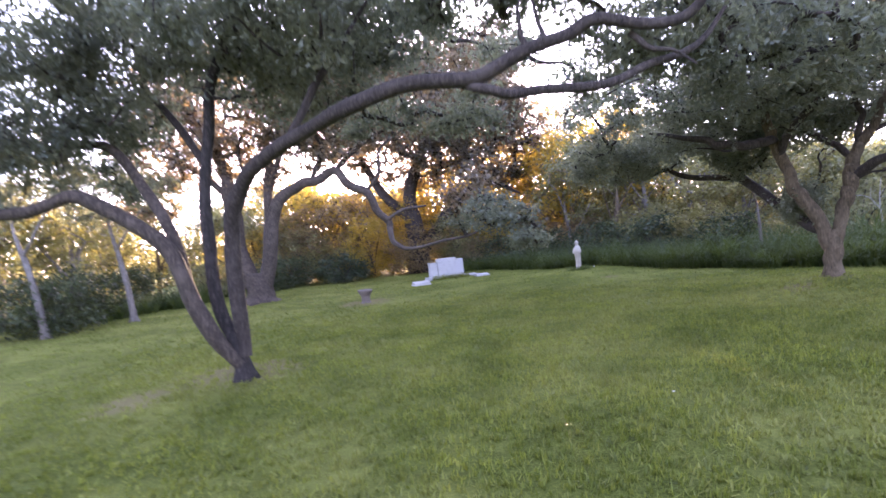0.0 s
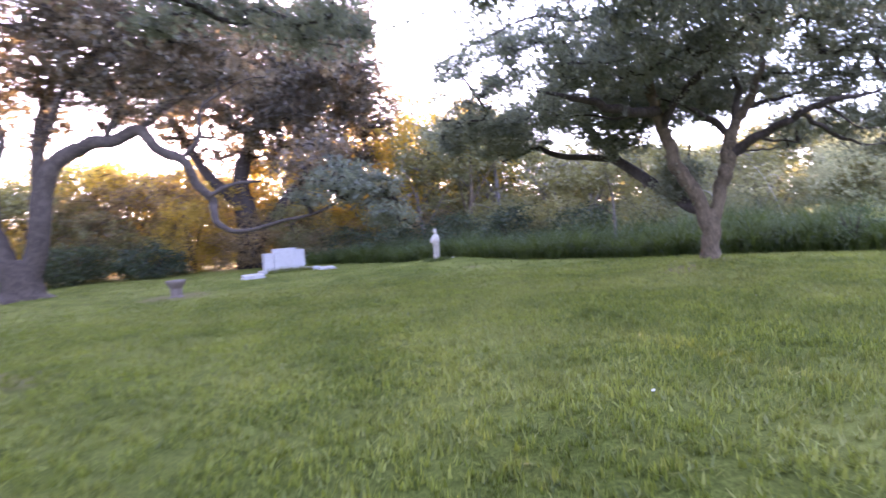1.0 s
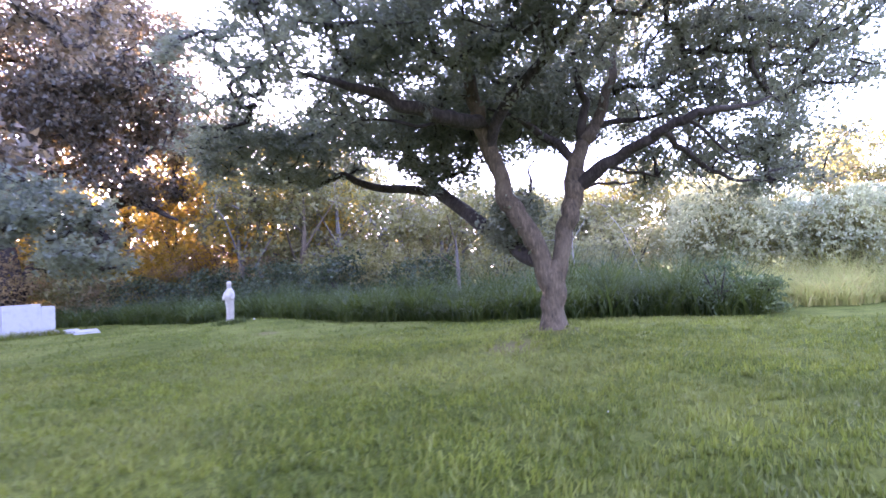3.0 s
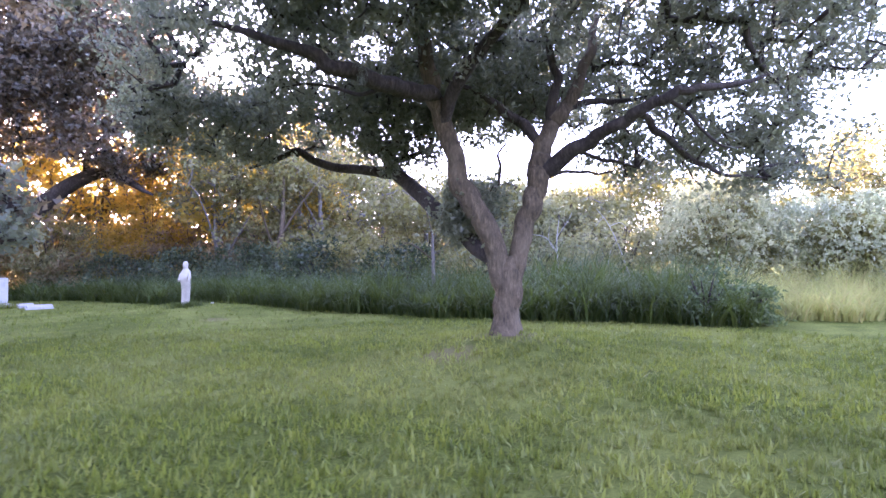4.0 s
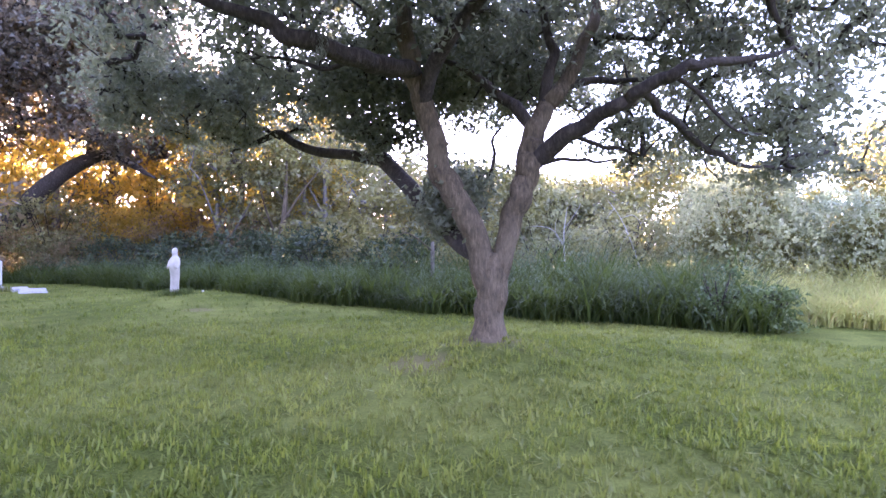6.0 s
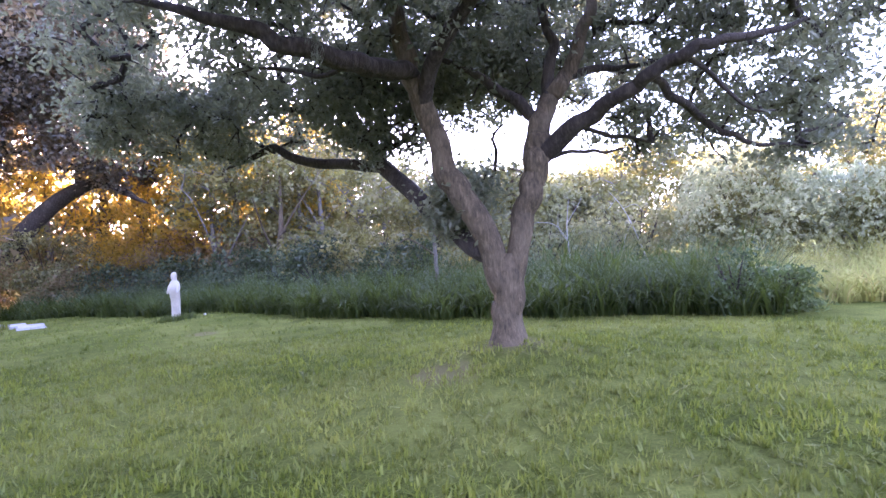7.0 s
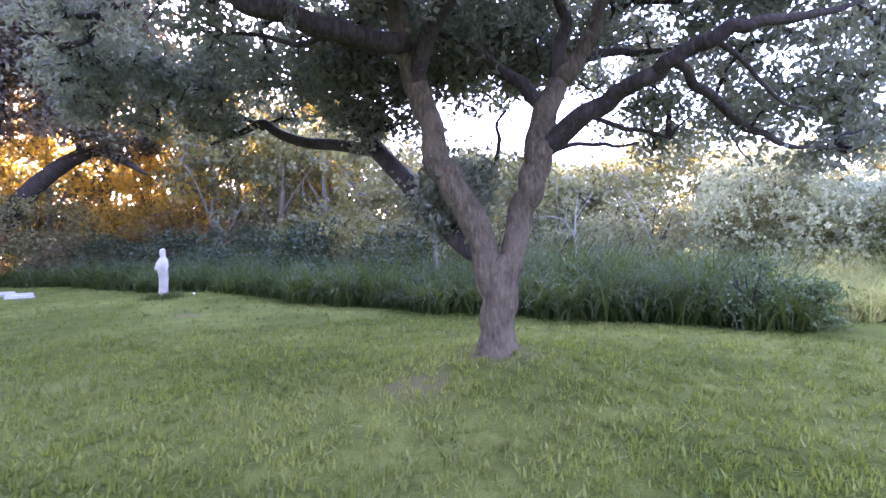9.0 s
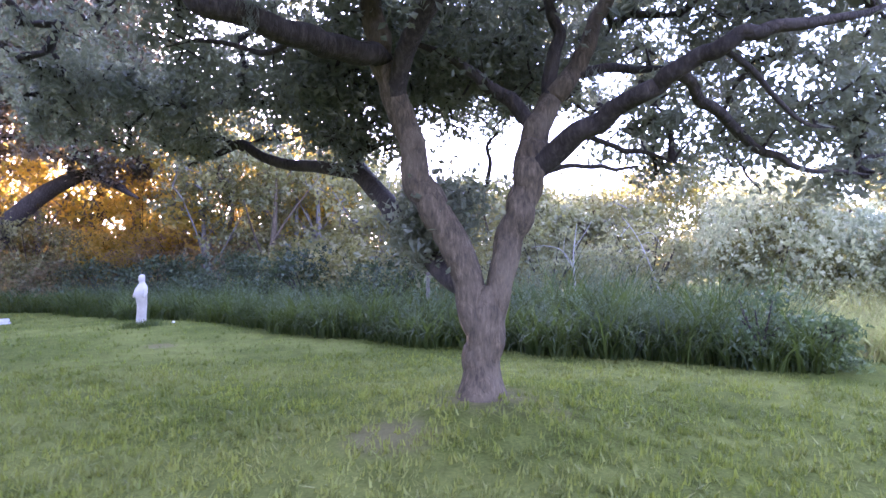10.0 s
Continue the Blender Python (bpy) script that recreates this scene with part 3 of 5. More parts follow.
oak_crown += [(6, 10.6, 4.5, 1.5, 1.2, 0.6, 30), (8.6, 10.6, 4.6, 1.6, 1.2, 0.6, 30), (10.4, 10.2, 4.5, 1.6, 1.3, 0.6, 26), (9.9, 12.4, 4.3, 1.4, 1.2, 0.5, 26), (11.8, 9.3, 4.3, 1.5, 1.2, 0.7, 30), (11.51, 10.72, 2.97, 0.66, 0.66, 0.39, 9), (12.09, 10.3, 2.97, 0.88, 0.88, 0.55, 17), (12.15, 9.84, 3.23, 0.88, 0.88, 0.55, 12), (12.9, 10.33, 2.61, 0.77, 0.77, 0.44, 13), (11.06, 10.97, 3.78, 0.77, 0.77, 0.5, 5), (11.14, 11.51, 2.87, 0.55, 0.55, 0.28, 4), (11.8, 11.48, 2.63, 0.55, 0.55, 0.28, 4)]
# last two here and first two below: unseen leaf roof added to block skylight
oak_crown += [(9.08, 11.91, 3.92, 0.77, 0.77, 0.55, 12), (9.71, 11.89, 4.07, 0.77, 0.77, 0.55, 12), (10.37, 11.85, 4.04, 0.66, 0.66, 0.55, 10), (8.53, 14.15, 3.83, 0.88, 0.88, 0.44, 10), (7.68, 14.9, 3.63, 0.99, 0.99, 0.44, 10), (6.78, 12.45, 3.73, 0.99, 0.99, 0.5, 14), (7.88, 12.25, 4.05, 0.88, 0.88, 0.44, 12), (11.91, 10.55, 3.57, 0.77, 0.77, 0.44, 8), (9.91, 13, 3.57, 0.66, 0.66, 0.33, 6), (6.17, 15.25, 3.5, 1.1, 1.1, 0.66, 6), (9.5, 8, 5.6, 2.6, 1.8, 0.6, 110), (7.2, 8.4, 5.6, 2.2, 1.6, 0.6, 80)]
oak_crown += [(11.6, 8, 5.5, 1.8, 1.6, 0.6, 60), (8.5, 6.4, 5.9, 2.4, 1.4, 0.6, 70), (5.07, 13.99, 4.91, 1, 1, 0.7, 18), (5.04, 14.97, 3.82, 0.8, 0.8, 0.5, 22), (5.84, 13.52, 6.04, 1, 1, 0.7, 14), (11.2, 12.6, 4.7, 1.2, 0.9, 0.7, 34), (10.4, 13.6, 5, 1.1, 0.9, 0.7, 34), (10.3, 12.4, 3.9, 0.7, 0.6, 0.4, 14)]
# limbs above the fork carry the crown's shade in their bark colour
tree("oak_tree", "spreading live oak with a short forked grey-brown trunk", oak, oak_crown, 68, 3, plain=False, spread=0.27, leaf_size=(0.051, 0.026), shade_from=3)

# the leaning oak of several stems beside the way
leaning = [[(-1.89, 6.55, -0.1, 0.14), (-1.91, 6.56, 0.28, 0.127), (-1.97, 6.54, 0.61, 0.113), (-2.03, 6.52, 0.89, 0.1)]]
leaning.append([(-1.93, 6.49, 0.39, 0.096), (-2.27, 6.28, 1.04, 0.125), (-2.47, 6.16, 1.74, 0.118), (-2.73, 6.12, 2.34, 0.113), (-3.35, 5.96, 2.89, 0.105), (-3.8, 5.82, 3.11, 0.097), (-4.36, 5.65, 2.94, 0.094), (-5.08, 5.45, 2.98, 0.062), (-5.85, 5.36, 3.32, 0.032)])
leaning.append([(-2.4, 6.2, 1.56, 0.068), (-2.76, 6.41, 2.51, 0.086), (-3.26, 6.62, 3.26, 0.081), (-3.8, 6.8, 3.9, 0.073), (-4.5, 6.96, 4.06, 0.064), (-5.36, 7.11, 3.92, 0.053), (-6.24, 7.24, 4.09, 0.038), (-7, 7.37, 4.43, 0.019)])
leaning.append([(-1.97, 6.58, 0.5, 0.081), (-2.19, 6.59, 1.14, 0.101), (-2.28, 6.6, 2.1, 0.097), (-2.22, 6.63, 3.15, 0.092), (-2.09, 6.66, 4.25, 0.083), (-1.82, 6.71, 5.29, 0.067), (-1.49, 6.77, 6.11, 0.049), (-1.36, 6.82, 6.98, 0.02)])
leaning.append([(-1.85, 6.53, 0.5, 0.099), (-1.88, 6.51, 1.22, 0.123), (-1.8, 6.45, 2.33, 0.119), (-1.54, 6.21, 2.9, 0.111), (-0.93, 5.79, 3.27, 0.101), (-0.17, 5.31, 3.48, 0.089), (0.57, 4.82, 3.6, 0.092), (1.3, 4.49, 3.68, 0.083), (1.92, 4.32, 3.6, 0.077), (2.4, 4.27, 3.73, 0.068), (2.86, 4.25, 3.87, 0.065), (3.3, 4.21, 3.95, 0.061), (4.05, 4.21, 3.84, 0.053), (4.34, 4.05, 4.15, 0.037), (4.58, 3.96, 4.56, 0.017)])
leaning.append([(1.8, 4.38, 3.62, 0.043), (2.13, 4.33, 3.46, 0.054), (2.6, 4.38, 3.4, 0.053), (3.35, 4.45, 3.38, 0.048), (3.84, 4.5, 3.57, 0.043), (4.32, 4.55, 3.71, 0.036), (4.66, 4.6, 4.07, 0.02)])
leaning.append([(-0.56, 5.62, 3.41, 0.05), (-0.2, 5.73, 4.06, 0.054), (0.25, 5.85, 4.67, 0.038), (0.68, 5.87, 5.24, 0.016)])
leaning.append([(-2.16, 6.63, 3.37, 0.055), (-2.83, 7.17, 4.14, 0.062), (-3.58, 7.63, 4.92, 0.044), (-4.22, 7.98, 5.59, 0.019)])
leaning.append([(2.75, 4.24, 3.85, 0.034), (2.74, 4.25, 4, 0.023), (2.7, 4.25, 4.18, 0.017), (2.65, 4.24, 4.34, 0.008)])
leaning.append([(2.57, 4.22, 3.83, 0.034), (2.52, 4.22, 3.99, 0.023), (2.51, 4.23, 4.16, 0.017), (2.56, 4.23, 4.29, 0.008)])
leaning.append([(3.61, 4.33, 3.85, 0.039), (3.79, 4.34, 3.67, 0.028), (4.02, 4.36, 3.63, 0.02), (4.25, 4.38, 3.47, 0.011)])
leaning_crown = [(-2.14, 6.73, 6.45, 4.18, 3.08, 1.43, 336), (-5.04, 6.45, 4.73, 2.2, 1.98, 1.1, 126), (-5.4, 5.79, 3.64, 1.76, 1.54, 0.77, 63), (0.78, 5.23, 5.2, 2.86, 1.54, 0.88, 157), (3.84, 4.83, 4.83, 1.65, 1.32, 0.66, 63), (-0.73, 7.02, 4.77, 1.76, 1.32, 0.77, 52), (-4.42, 6.22, 5.63, 1.5, 1.2, 0.8, 40), (-3.16, 6.85, 5.59, 1.5, 1.2, 0.8, 40), (-4.15, 6.73, 4.61, 1.2, 0.96, 0.6, 24), (-0.56, 7.61, 5.51, 1.4, 1.12, 0.7, 46), (0.69, 8.24, 5.66, 1.2, 0.96, 0.6, 40), (-2.05, 7.96, 5.23, 1.2, 0.96, 0.7, 26)]
leaning_crown += [(1.72, 8.81, 4.26, 1, 0.8, 0.5, 26), (-0.04, 8.64, 4.54, 1, 0.8, 0.5, 22), (4.11, 6.03, 4.31, 0.8, 0.64, 0.5, 22), (5.08, 6.13, 4.44, 1, 0.8, 0.6, 36), (6.29, 6.75, 4.35, 1.2, 0.96, 0.7, 36), (7.56, 7.37, 4.23, 1.2, 0.96, 0.7, 32), (5.62, 7.68, 3.98, 0.7, 0.56, 0.4, 16), (4.03, 7.98, 4.52, 0.6, 0.48, 0.4, 14), (2.62, 9, 5.33, 0.7, 0.56, 0.4, 14), (-4.21, 7.99, 4.65, 1, 0.8, 0.6, 26), (-4.89, 8.46, 3.61, 0.7, 0.56, 0.4, 14)]
# side limbs from the fifth on and twigs coloured as if shaded
tree("leaning_oak", "old leaning oak of several crooked scorched stems", leaning, leaning_crown, 74, 11, plain=False, spread=0.3, leaf_size=(0.058, 0.027), burnt=(0, 3), bark_mat=MAT_BARK_OLD, shade_from=4)

# the two-stemmed oak at the lawn's far side, with one long limb that droops to the grass
two_stem = [[(-7.47, 19.51, -0.1, 0.594), (-7.52, 19.51, 0.44, 0.528), (-7.57, 19.56, 0.94, 0.482), (-7.57, 19.61, 1.24, 0.413)]]
two_stem.append([(-7.82, 19.56, 0.74, 0.324), (-8.25, 19.73, 2.23, 0.309), (-8.41, 19.78, 4.21, 0.287), (-8.69, 19.84, 5.69, 0.229), (-9.27, 19.86, 7.38, 0.15), (-10.06, 19.88, 8.97, 0.057)])
two_stem.append([(-7.32, 19.6, 0.74, 0.303), (-6.97, 19.7, 2.22, 0.298), (-6.71, 19.74, 3.61, 0.276), (-6.15, 19.76, 4.35, 0.235), (-5.42, 19.77, 4.74, 0.21), (-4.7, 19.75, 4.78, 0.19), (-3.94, 19.79, 5.03, 0.185), (-3.45, 19.8, 4.4, 0.18), (-2.7, 19.76, 3.94, 0.165), (-2.45, 19.85, 3.2, 0.15), (-2.01, 19.89, 2.7, 0.135), (-1.9, 19.6, 2.15, 0.115), (-1.66, 19.39, 1.85, 0.09), (-0.92, 18.63, 1.66, 0.066), (0.14, 17.62, 1.83, 0.055), (0.92, 16.66, 1.91, 0.044), (1.66, 15.65, 2.1, 0.033), (2.19, 14.95, 2.5, 0.015)])
two_stem.append([(-6.91, 19.75, 3.21, 0.195), (-6.85, 20.2, 5.59, 0.172), (-6.18, 20.78, 7.96, 0.103), (-5.58, 20.87, 9.54, 0.035)])
two_stem.append([(-8.44, 19.78, 4.41, 0.14), (-9.88, 19.67, 5.8, 0.115), (-11.46, 19.5, 6.6, 0.057)])
two_stem.append([(-4.03, 19.79, 4.99, 0.108), (-3.04, 19.92, 5.87, 0.092), (-1.75, 20.09, 6.56, 0.046)])
two_stem.append([(-2.06, 19.74, 2.9, 0.076), (-1.37, 19.68, 3.19, 0.063), (-0.48, 19.76, 3.29, 0.035)])
two_stem.append([(-4.93, 19.76, 4.89, 0.103), (-4.33, 19.55, 5.88, 0.094), (-4.63, 19.46, 6.87, 0.075), (-3.74, 19.34, 7.96, 0.038)])
two_stem.append([(-2.85, 19.76, 4.09, 0.085), (-2.16, 19.6, 4.78, 0.075), (-2.06, 19.6, 5.67, 0.056), (-1.06, 19.68, 6.36, 0.028)])
two_stem.append([(-8.4, 19.78, 3.42, 0.113), (-7.6, 19.62, 4.8, 0.094), (-7.8, 19.53, 6.19, 0.066), (-7.1, 19.41, 7.57, 0.028)])
two_stem.append([(-6.85, 20, 4.6, 0.13), (-5.72, 19.38, 6.38, 0.103), (-4.34, 18.96, 7.56, 0.057)])
two_stem_crown = [(-7.68, 20.02, 8.17, 4.75, 3.37, 2.5, 520), (-7.4, 20.6, 5.6, 2.6, 1.4, 1, 44), (-10.67, 19.69, 6.59, 2.57, 2.18, 1.78, 158), (-4.13, 19.75, 7.36, 2.97, 2.18, 1.98, 277), (-1.94, 20.1, 7.35, 2.38, 1.58, 1.58, 85), (-11.68, 19.11, 4.62, 1.78, 1.58, 1.19, 52), (1.03, 16.26, 3.09, 0.79, 0.69, 0.4, 14), (3.18, 14.83, 2.05, 0.4, 0.5, 0.35, 5), (1.42, 15.66, 3.49, 0.69, 0.59, 0.35, 9)]
two_stem_crown += [(-2.24, 18.09, 8.75, 1.6, 1.28, 1.2, 60), (0.33, 19.09, 9.09, 1.8, 1.44, 1.3, 70), (1.89, 20.06, 7.76, 1.2, 0.96, 1, 36), (2.77, 20.1, 9.42, 1.1, 0.88, 1, 30), (-4.89, 17.07, 8.07, 1.6, 1.28, 1.2, 50)]
two_stem_low = [(2.5, 14.5, 2.4, 0.95, 0.9, 0.55, 36), (3.0, 14.2, 1.85, 0.6, 0.6, 0.4, 18), (1.9, 15.1, 2.7, 0.9, 0.8, 0.45, 20), (1.0, 16.2, 2.4, 0.5, 0.5, 0.3, 8)]
# only the twigs have shade painted into their bark here
tree("two_stemmed_oak", "large old oak with two grey stems and a drooping limb", two_stem, two_stem_crown, 34, 21,
    leaf_mat=MAT_LEAF_BROWNED, leaf_size=(0.09, 0.04), spread=0.42, thick=0.02, bark_mat=MAT_BARK_OLD, shade_from=11, fresh=two_stem_low)

# the great oak behind the monument, against the light
great = [[(-2.55, 31, -0.1, 0.8), (-2.55, 31, 0.6, 0.66), (-2.6, 31, 2.2, 0.58), (-2.8, 31, 3.6, 0.52)]]
great.append([(-2.75, 31, 3.3, 0.44), (-2.6, 31, 5.4, 0.366), (-1.7, 31.1, 7.6, 0.268), (-1, 31.2, 10.4, 0.122), (-0.8, 31.2, 12, 0.049)])
great.append([(-2.55, 31, 0.7, 0.4), (-1.8, 31.1, 1.9, 0.4), (-1.0, 31.05, 3.0, 0.36), (0.1, 30.8, 4.0, 0.31), (1.25, 30.5, 4.85, 0.26), (2.1, 30.3, 5, 0.2), (3, 29.7, 4.4, 0.13), (3.7, 29.2, 4, 0.04)])
great.append([(-2.8, 31, 3.2, 0.34), (-4.5, 31, 5.2, 0.268), (-5.7, 30.8, 7.6, 0.159), (-6.5, 30.6, 9.6, 0.061)])
great.append([(1.2, 30.5, 4.9, 0.14), (1.4, 30, 5.8, 0.12), (2.4, 29.5, 6.8, 0.09), (3, 29, 8.2, 0.04)])
great.append([(-2.1, 31.05, 6.8, 0.172), (-0.3, 30.3, 8.2, 0.134), (1.7, 29.8, 9.2, 0.061)])
great_crown = [(-2, 30.6, 10.6, 5.6, 3.6, 3, 520), (-2.6, 31.6, 6.8, 4.4, 1.6, 1.7, 110), (1.2, 29.6, 8.6, 3.4, 2.4, 2.4, 330), (-6, 30.6, 8.6, 3, 2.2, 2.4, 190), (3.8, 29.6, 7.6, 1.8, 1.8, 1.8, 110), (2.4, 27.8, 10, 2.6, 2, 2.4, 220), (2.8, 29.8, 5.2, 1.5, 1, 0.7, 44), (-1.4, 28.6, 9, 3.6, 1.6, 2.6, 260)]
great_crown += [(-0.5, 29.5, 6.6, 2.4, 1.2, 1.2, 70), (1.6, 28.6, 5.9, 1.7, 1, 0.8, 40), (0.6, 28.8, 8.2, 2, 1.2, 1.2, 80)]
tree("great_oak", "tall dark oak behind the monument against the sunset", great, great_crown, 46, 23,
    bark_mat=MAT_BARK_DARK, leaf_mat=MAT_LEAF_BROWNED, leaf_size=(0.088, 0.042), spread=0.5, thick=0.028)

# two slim trees by the left edge of the lawn
for k, (x, y, lean, h) in enumerate(((-12.6, 14.7, -0.6, 5.6), (-11.6, 17.6, -0.5, 4.8))):
    tree("slim_oak", "slim pale-barked young oak at the lawn's edge", [
        [(x, y, -0.1, 0.15), (x - 0.05, y, 0.4, 0.12), (x + lean * 0.5, y + 0.1, 1.6, 0.105), (x + lean, y + 0.1, 2.9, 0.09)],
        [(x + lean, y + 0.1, 2.8, 0.08), (x + lean * 1.5, y + 0.2, 3.9, 0.05), (x + lean * 1.4, y + 0.4, h, 0.02)],
        [(x + lean, y + 0.1, 2.7, 0.06), (x + lean + 0.9, y - 0.2, 3.6, 0.04), (x + lean + 1.5, y, 4.4, 0.015)],
    ], [(x + lean, y + 0.2, h, 2.6, 2.2, 1.3, 70)], 90, 41 + k, bark_mat=MAT_BARK_PALE, leaf_size=(0.06, 0.026), spread=0.42, group="slim oaks at the lawn's edge")


# ---------------------------------------------------------------- woods behind
def woods_tree(x, y, h, r, mat, seed, label, leaves=58, clumps=112, low=0.3, size=0.095, bark_mat=None, name="woods_tree"):
    rng = np.random.default_rng(seed)
    a = rng.uniform(-0.6, 0.6, 8)
    limbs = [[(x, y, -0.1, 0.05 * h ** 0.7), (x + a[0] * 0.3, y, h * 0.2, 0.036 * h ** 0.7), (x + a[0] * 0.8, y + a[1] * 0.4, h * 0.45, 0.028 * h ** 0.7), (x + a[0], y + a[1], h * 0.9, 0.01)]]
    for k in range(3):
        t = rng.uniform(0, 6.3)
        limbs.append([(x + a[0] * 0.4, y, h * (0.22 + 0.07 * k), 0.05), (x + math.cos(t) * r * 0.4, y + math.sin(t) * r * 0.4, h * (0.42 + 0.08 * k), 0.035), (x + math.cos(t) * r * 0.8, y + math.sin(t) * r * 0.8, h * (0.6 + 0.1 * k), 0.012)])
    blobs = [(x + a[2] * 0.6, y, h * 0.78, r * 0.55, r * 0.55, h * 0.2, clumps // 4)]
    for k in range(7):
        t = rng.uniform(0, 6.3)
        z = h * rng.uniform(low, 0.88)
        q = rng.uniform(0.3, 0.6)
        blobs.append((x + math.cos(t) * r * 0.65, y + math.sin(t) * r * 0.65, z, r * q, r * q, h * rng.uniform(0.07, 0.15), clumps // 9))
    return tree(name, label, limbs, blobs, leaves, seed, bark_mat=bark_mat or MAT_BARK, leaf_mat=mat, leaf_size=(size, size * 0.45), spread=0.15 * r + 0.22, sides=7, thick=0.014, group="trees of the wood")


GREEN, GOLD, RUST = "small green woodland tree beyond the tall grass", "small tree with yellow leaves lit by sunset", "thin woodland tree with rusty brown leaves"
WOODS = [
    (8.0, 26.5, 6.0, 2.4, 3, GREEN), (16.4, 29.5, 5.8, 2.5, 0, GREEN), (19.4, 27.0, 5.3, 2.4, 3, GREEN), (22.5, 25.0, 5.0, 2.4, 0, GREEN), (18.6, 22.6, 5.0, 2.0, 3, GREEN),
    (11.5, 24.0, 4.8, 2.2, 3, GREEN), (14.5, 21.5, 5.0, 2.1, 0, GREEN), (13.0, 28.0, 5.4, 2.4, 3, GREEN), (17.0, 25.0, 5.2, 2.3, 3, GREEN)]
WOODS += [
    (20.5, 22.0, 5.2, 2.3, 0, GREEN), (23.5, 19.0, 4.4, 2.2, 0, GREEN), (26.5, 23.5, 5.4, 2.6, 0, GREEN), (9.5, 33.0, 9.0, 3.0, 2, GOLD), (5.0, 33.5, 10.6, 3.4, 1, RUST),
    (1.0, 35.0, 11.6, 3.8, 2, GOLD), (-3.0, 36.0, 9.8, 3.6, 1, RUST), (-8.0, 35.0, 7.6, 3.2, 2, GOLD), (-12.0, 32.0, 4.8, 2.4, 0, GREEN)]
WOODS += [
    (15.5, 34.0, 6.4, 2.6, 1, RUST), (20.0, 31.0, 5.6, 2.6, 0, GREEN), (29.0, 17.0, 5.8, 2.6, 0, GREEN), (33.0, 21.0, 7.5, 3.0, 0, GREEN), (-16.5, 26.5, 5.0, 2.6, 0, GREEN),
    (-20.0, 20.5, 5.2, 2.6, 0, GREEN), (-18.0, 14.5, 5.0, 2.4, 0, GREEN), (6.5, 38.5, 8.0, 3.0, 1, RUST), (24.5, 28.5, 5.8, 2.8, 0, GREEN)]
WOODS += [
    (11.5, 39.0, 8.2, 3.0, 2, GOLD), (34.0, 15.6, 7.6, 2.4, 2, GOLD), (37.0, 13.0, 9.0, 2.6, 0, GREEN), (39.0, 9.5, 10.0, 2.6, 0, GREEN), (36.0, 18.5, 8.0, 2.8, 0, GREEN),
    (-22.0, 27.0, 6.0, 3.0, 0, GREEN), (6.4, 29.6, 7.4, 2.5, 2, GOLD), (7.4, 32.0, 9.6, 2.8, 3, GREEN), (9.2, 28.6, 5.8, 2.3, 3, GREEN)]
WOODS += [
    (11.0, 30.5, 6.6, 2.5, 2, GOLD), (4.2, 37.0, 8.4, 3.0, 2, GOLD), (8.2, 36.0, 7.6, 2.8, 0, GREEN), (13.6, 24.6, 5.8, 2.3, 0, GREEN), (15.6, 28.6, 5.6, 2.4, 1, RUST),
    (-5.4, 38.0, 8.6, 3.2, 2, GOLD), (-11.4, 34.0, 8.0, 3.0, 2, GOLD), (-6.0, 33.2, 7.6, 2.8, 1, RUST), (-13.6, 29.4, 6.6, 2.8, 0, GREEN)]
WOODS += [
    (-0.6, 33.0, 7.4, 2.6, 2, GOLD), (-10.0, 38.0, 9.0, 3.4, 1, RUST), (2.6, 32.6, 6.8, 2.4, 2, GOLD)]
WOODS += [(-14.0, 35.5, 8.6, 3.0, 0, GREEN), (-17.0, 31.5, 8.0, 3.0, 3, GREEN), (-20.5, 31.5, 8.2, 3.0, 0, GREEN), (-19.0, 24.0, 6.4, 2.6, 0, GREEN), (-12.6, 31.0, 6.6, 2.6, 3, GREEN), (-23.5, 24.0, 7.2, 2.8, 0, GREEN), (-9.0, 32.5, 7.0, 2.6, 1, RUST)]
WOODS += [(10.2, 27.6, 6.6, 2.3, 0, GREEN), (12.4, 31.6, 8.0, 2.6, 0, GREEN), (6.2, 28.0, 5.4, 2.0, 0, GREEN), (-1.6, 35.0, 6.6, 2.2, 1, RUST), (0.6, 34.6, 6.0, 2.0, 0, GREEN), (10.4, 35.0, 9.4, 2.8, 1, RUST), (-15.6, 19.6, 6.0, 2.4, 0, GREEN), (-17.0, 17.0, 6.4, 2.5, 0, GREEN)]
# the wood's dense middle, where the low sun stands behind it
WOODS += [(-16.0 + 2.9 * k, 40.0 + 2.0 * math.sin(k * 2.3), (6.2 if 2 < k < 8 else 9.0) + 1.2 * math.sin(k * 1.9 + 1), 3.0, (1, 0, 2)[k % 3], (RUST, GREEN, GOLD)[k % 3]) for k in range(11)]
for k, (x, y, h, r, m, label) in enumerate(WOODS):
    h *= 0.86 if 13.0 < x < 20.0 and y < 32.0 else 1.0
    h *= 0.8 if x < -5.0 and y > 29.0 else 1.0
    m = 0 if m == 3 and x < 16.0 else m
    woods_tree(x, y, h, r, (MAT_LEAF_FAR, MAT_LEAF_RUST, MAT_LEAF_GOLD, MAT_LEAF_OLIVE)[m], 100 + k, label, low=0.14 if m in (0, 3) else 0.3, size=0.135 if m == 2 else 0.095, leaves=22 if m == 2 else 30 if x < 16.0 else 38, bark_mat=MAT_BARK_PALE if k % 2 else MAT_BARK)


MAT_WEED = leaf("weed_leaf", [(0.060, 0.093, 0.042), (0.102, 0.146, 0.069), (0.153, 0.204, 0.101)], (0.162, 0.230, 0.072), 0.3, 0.5)


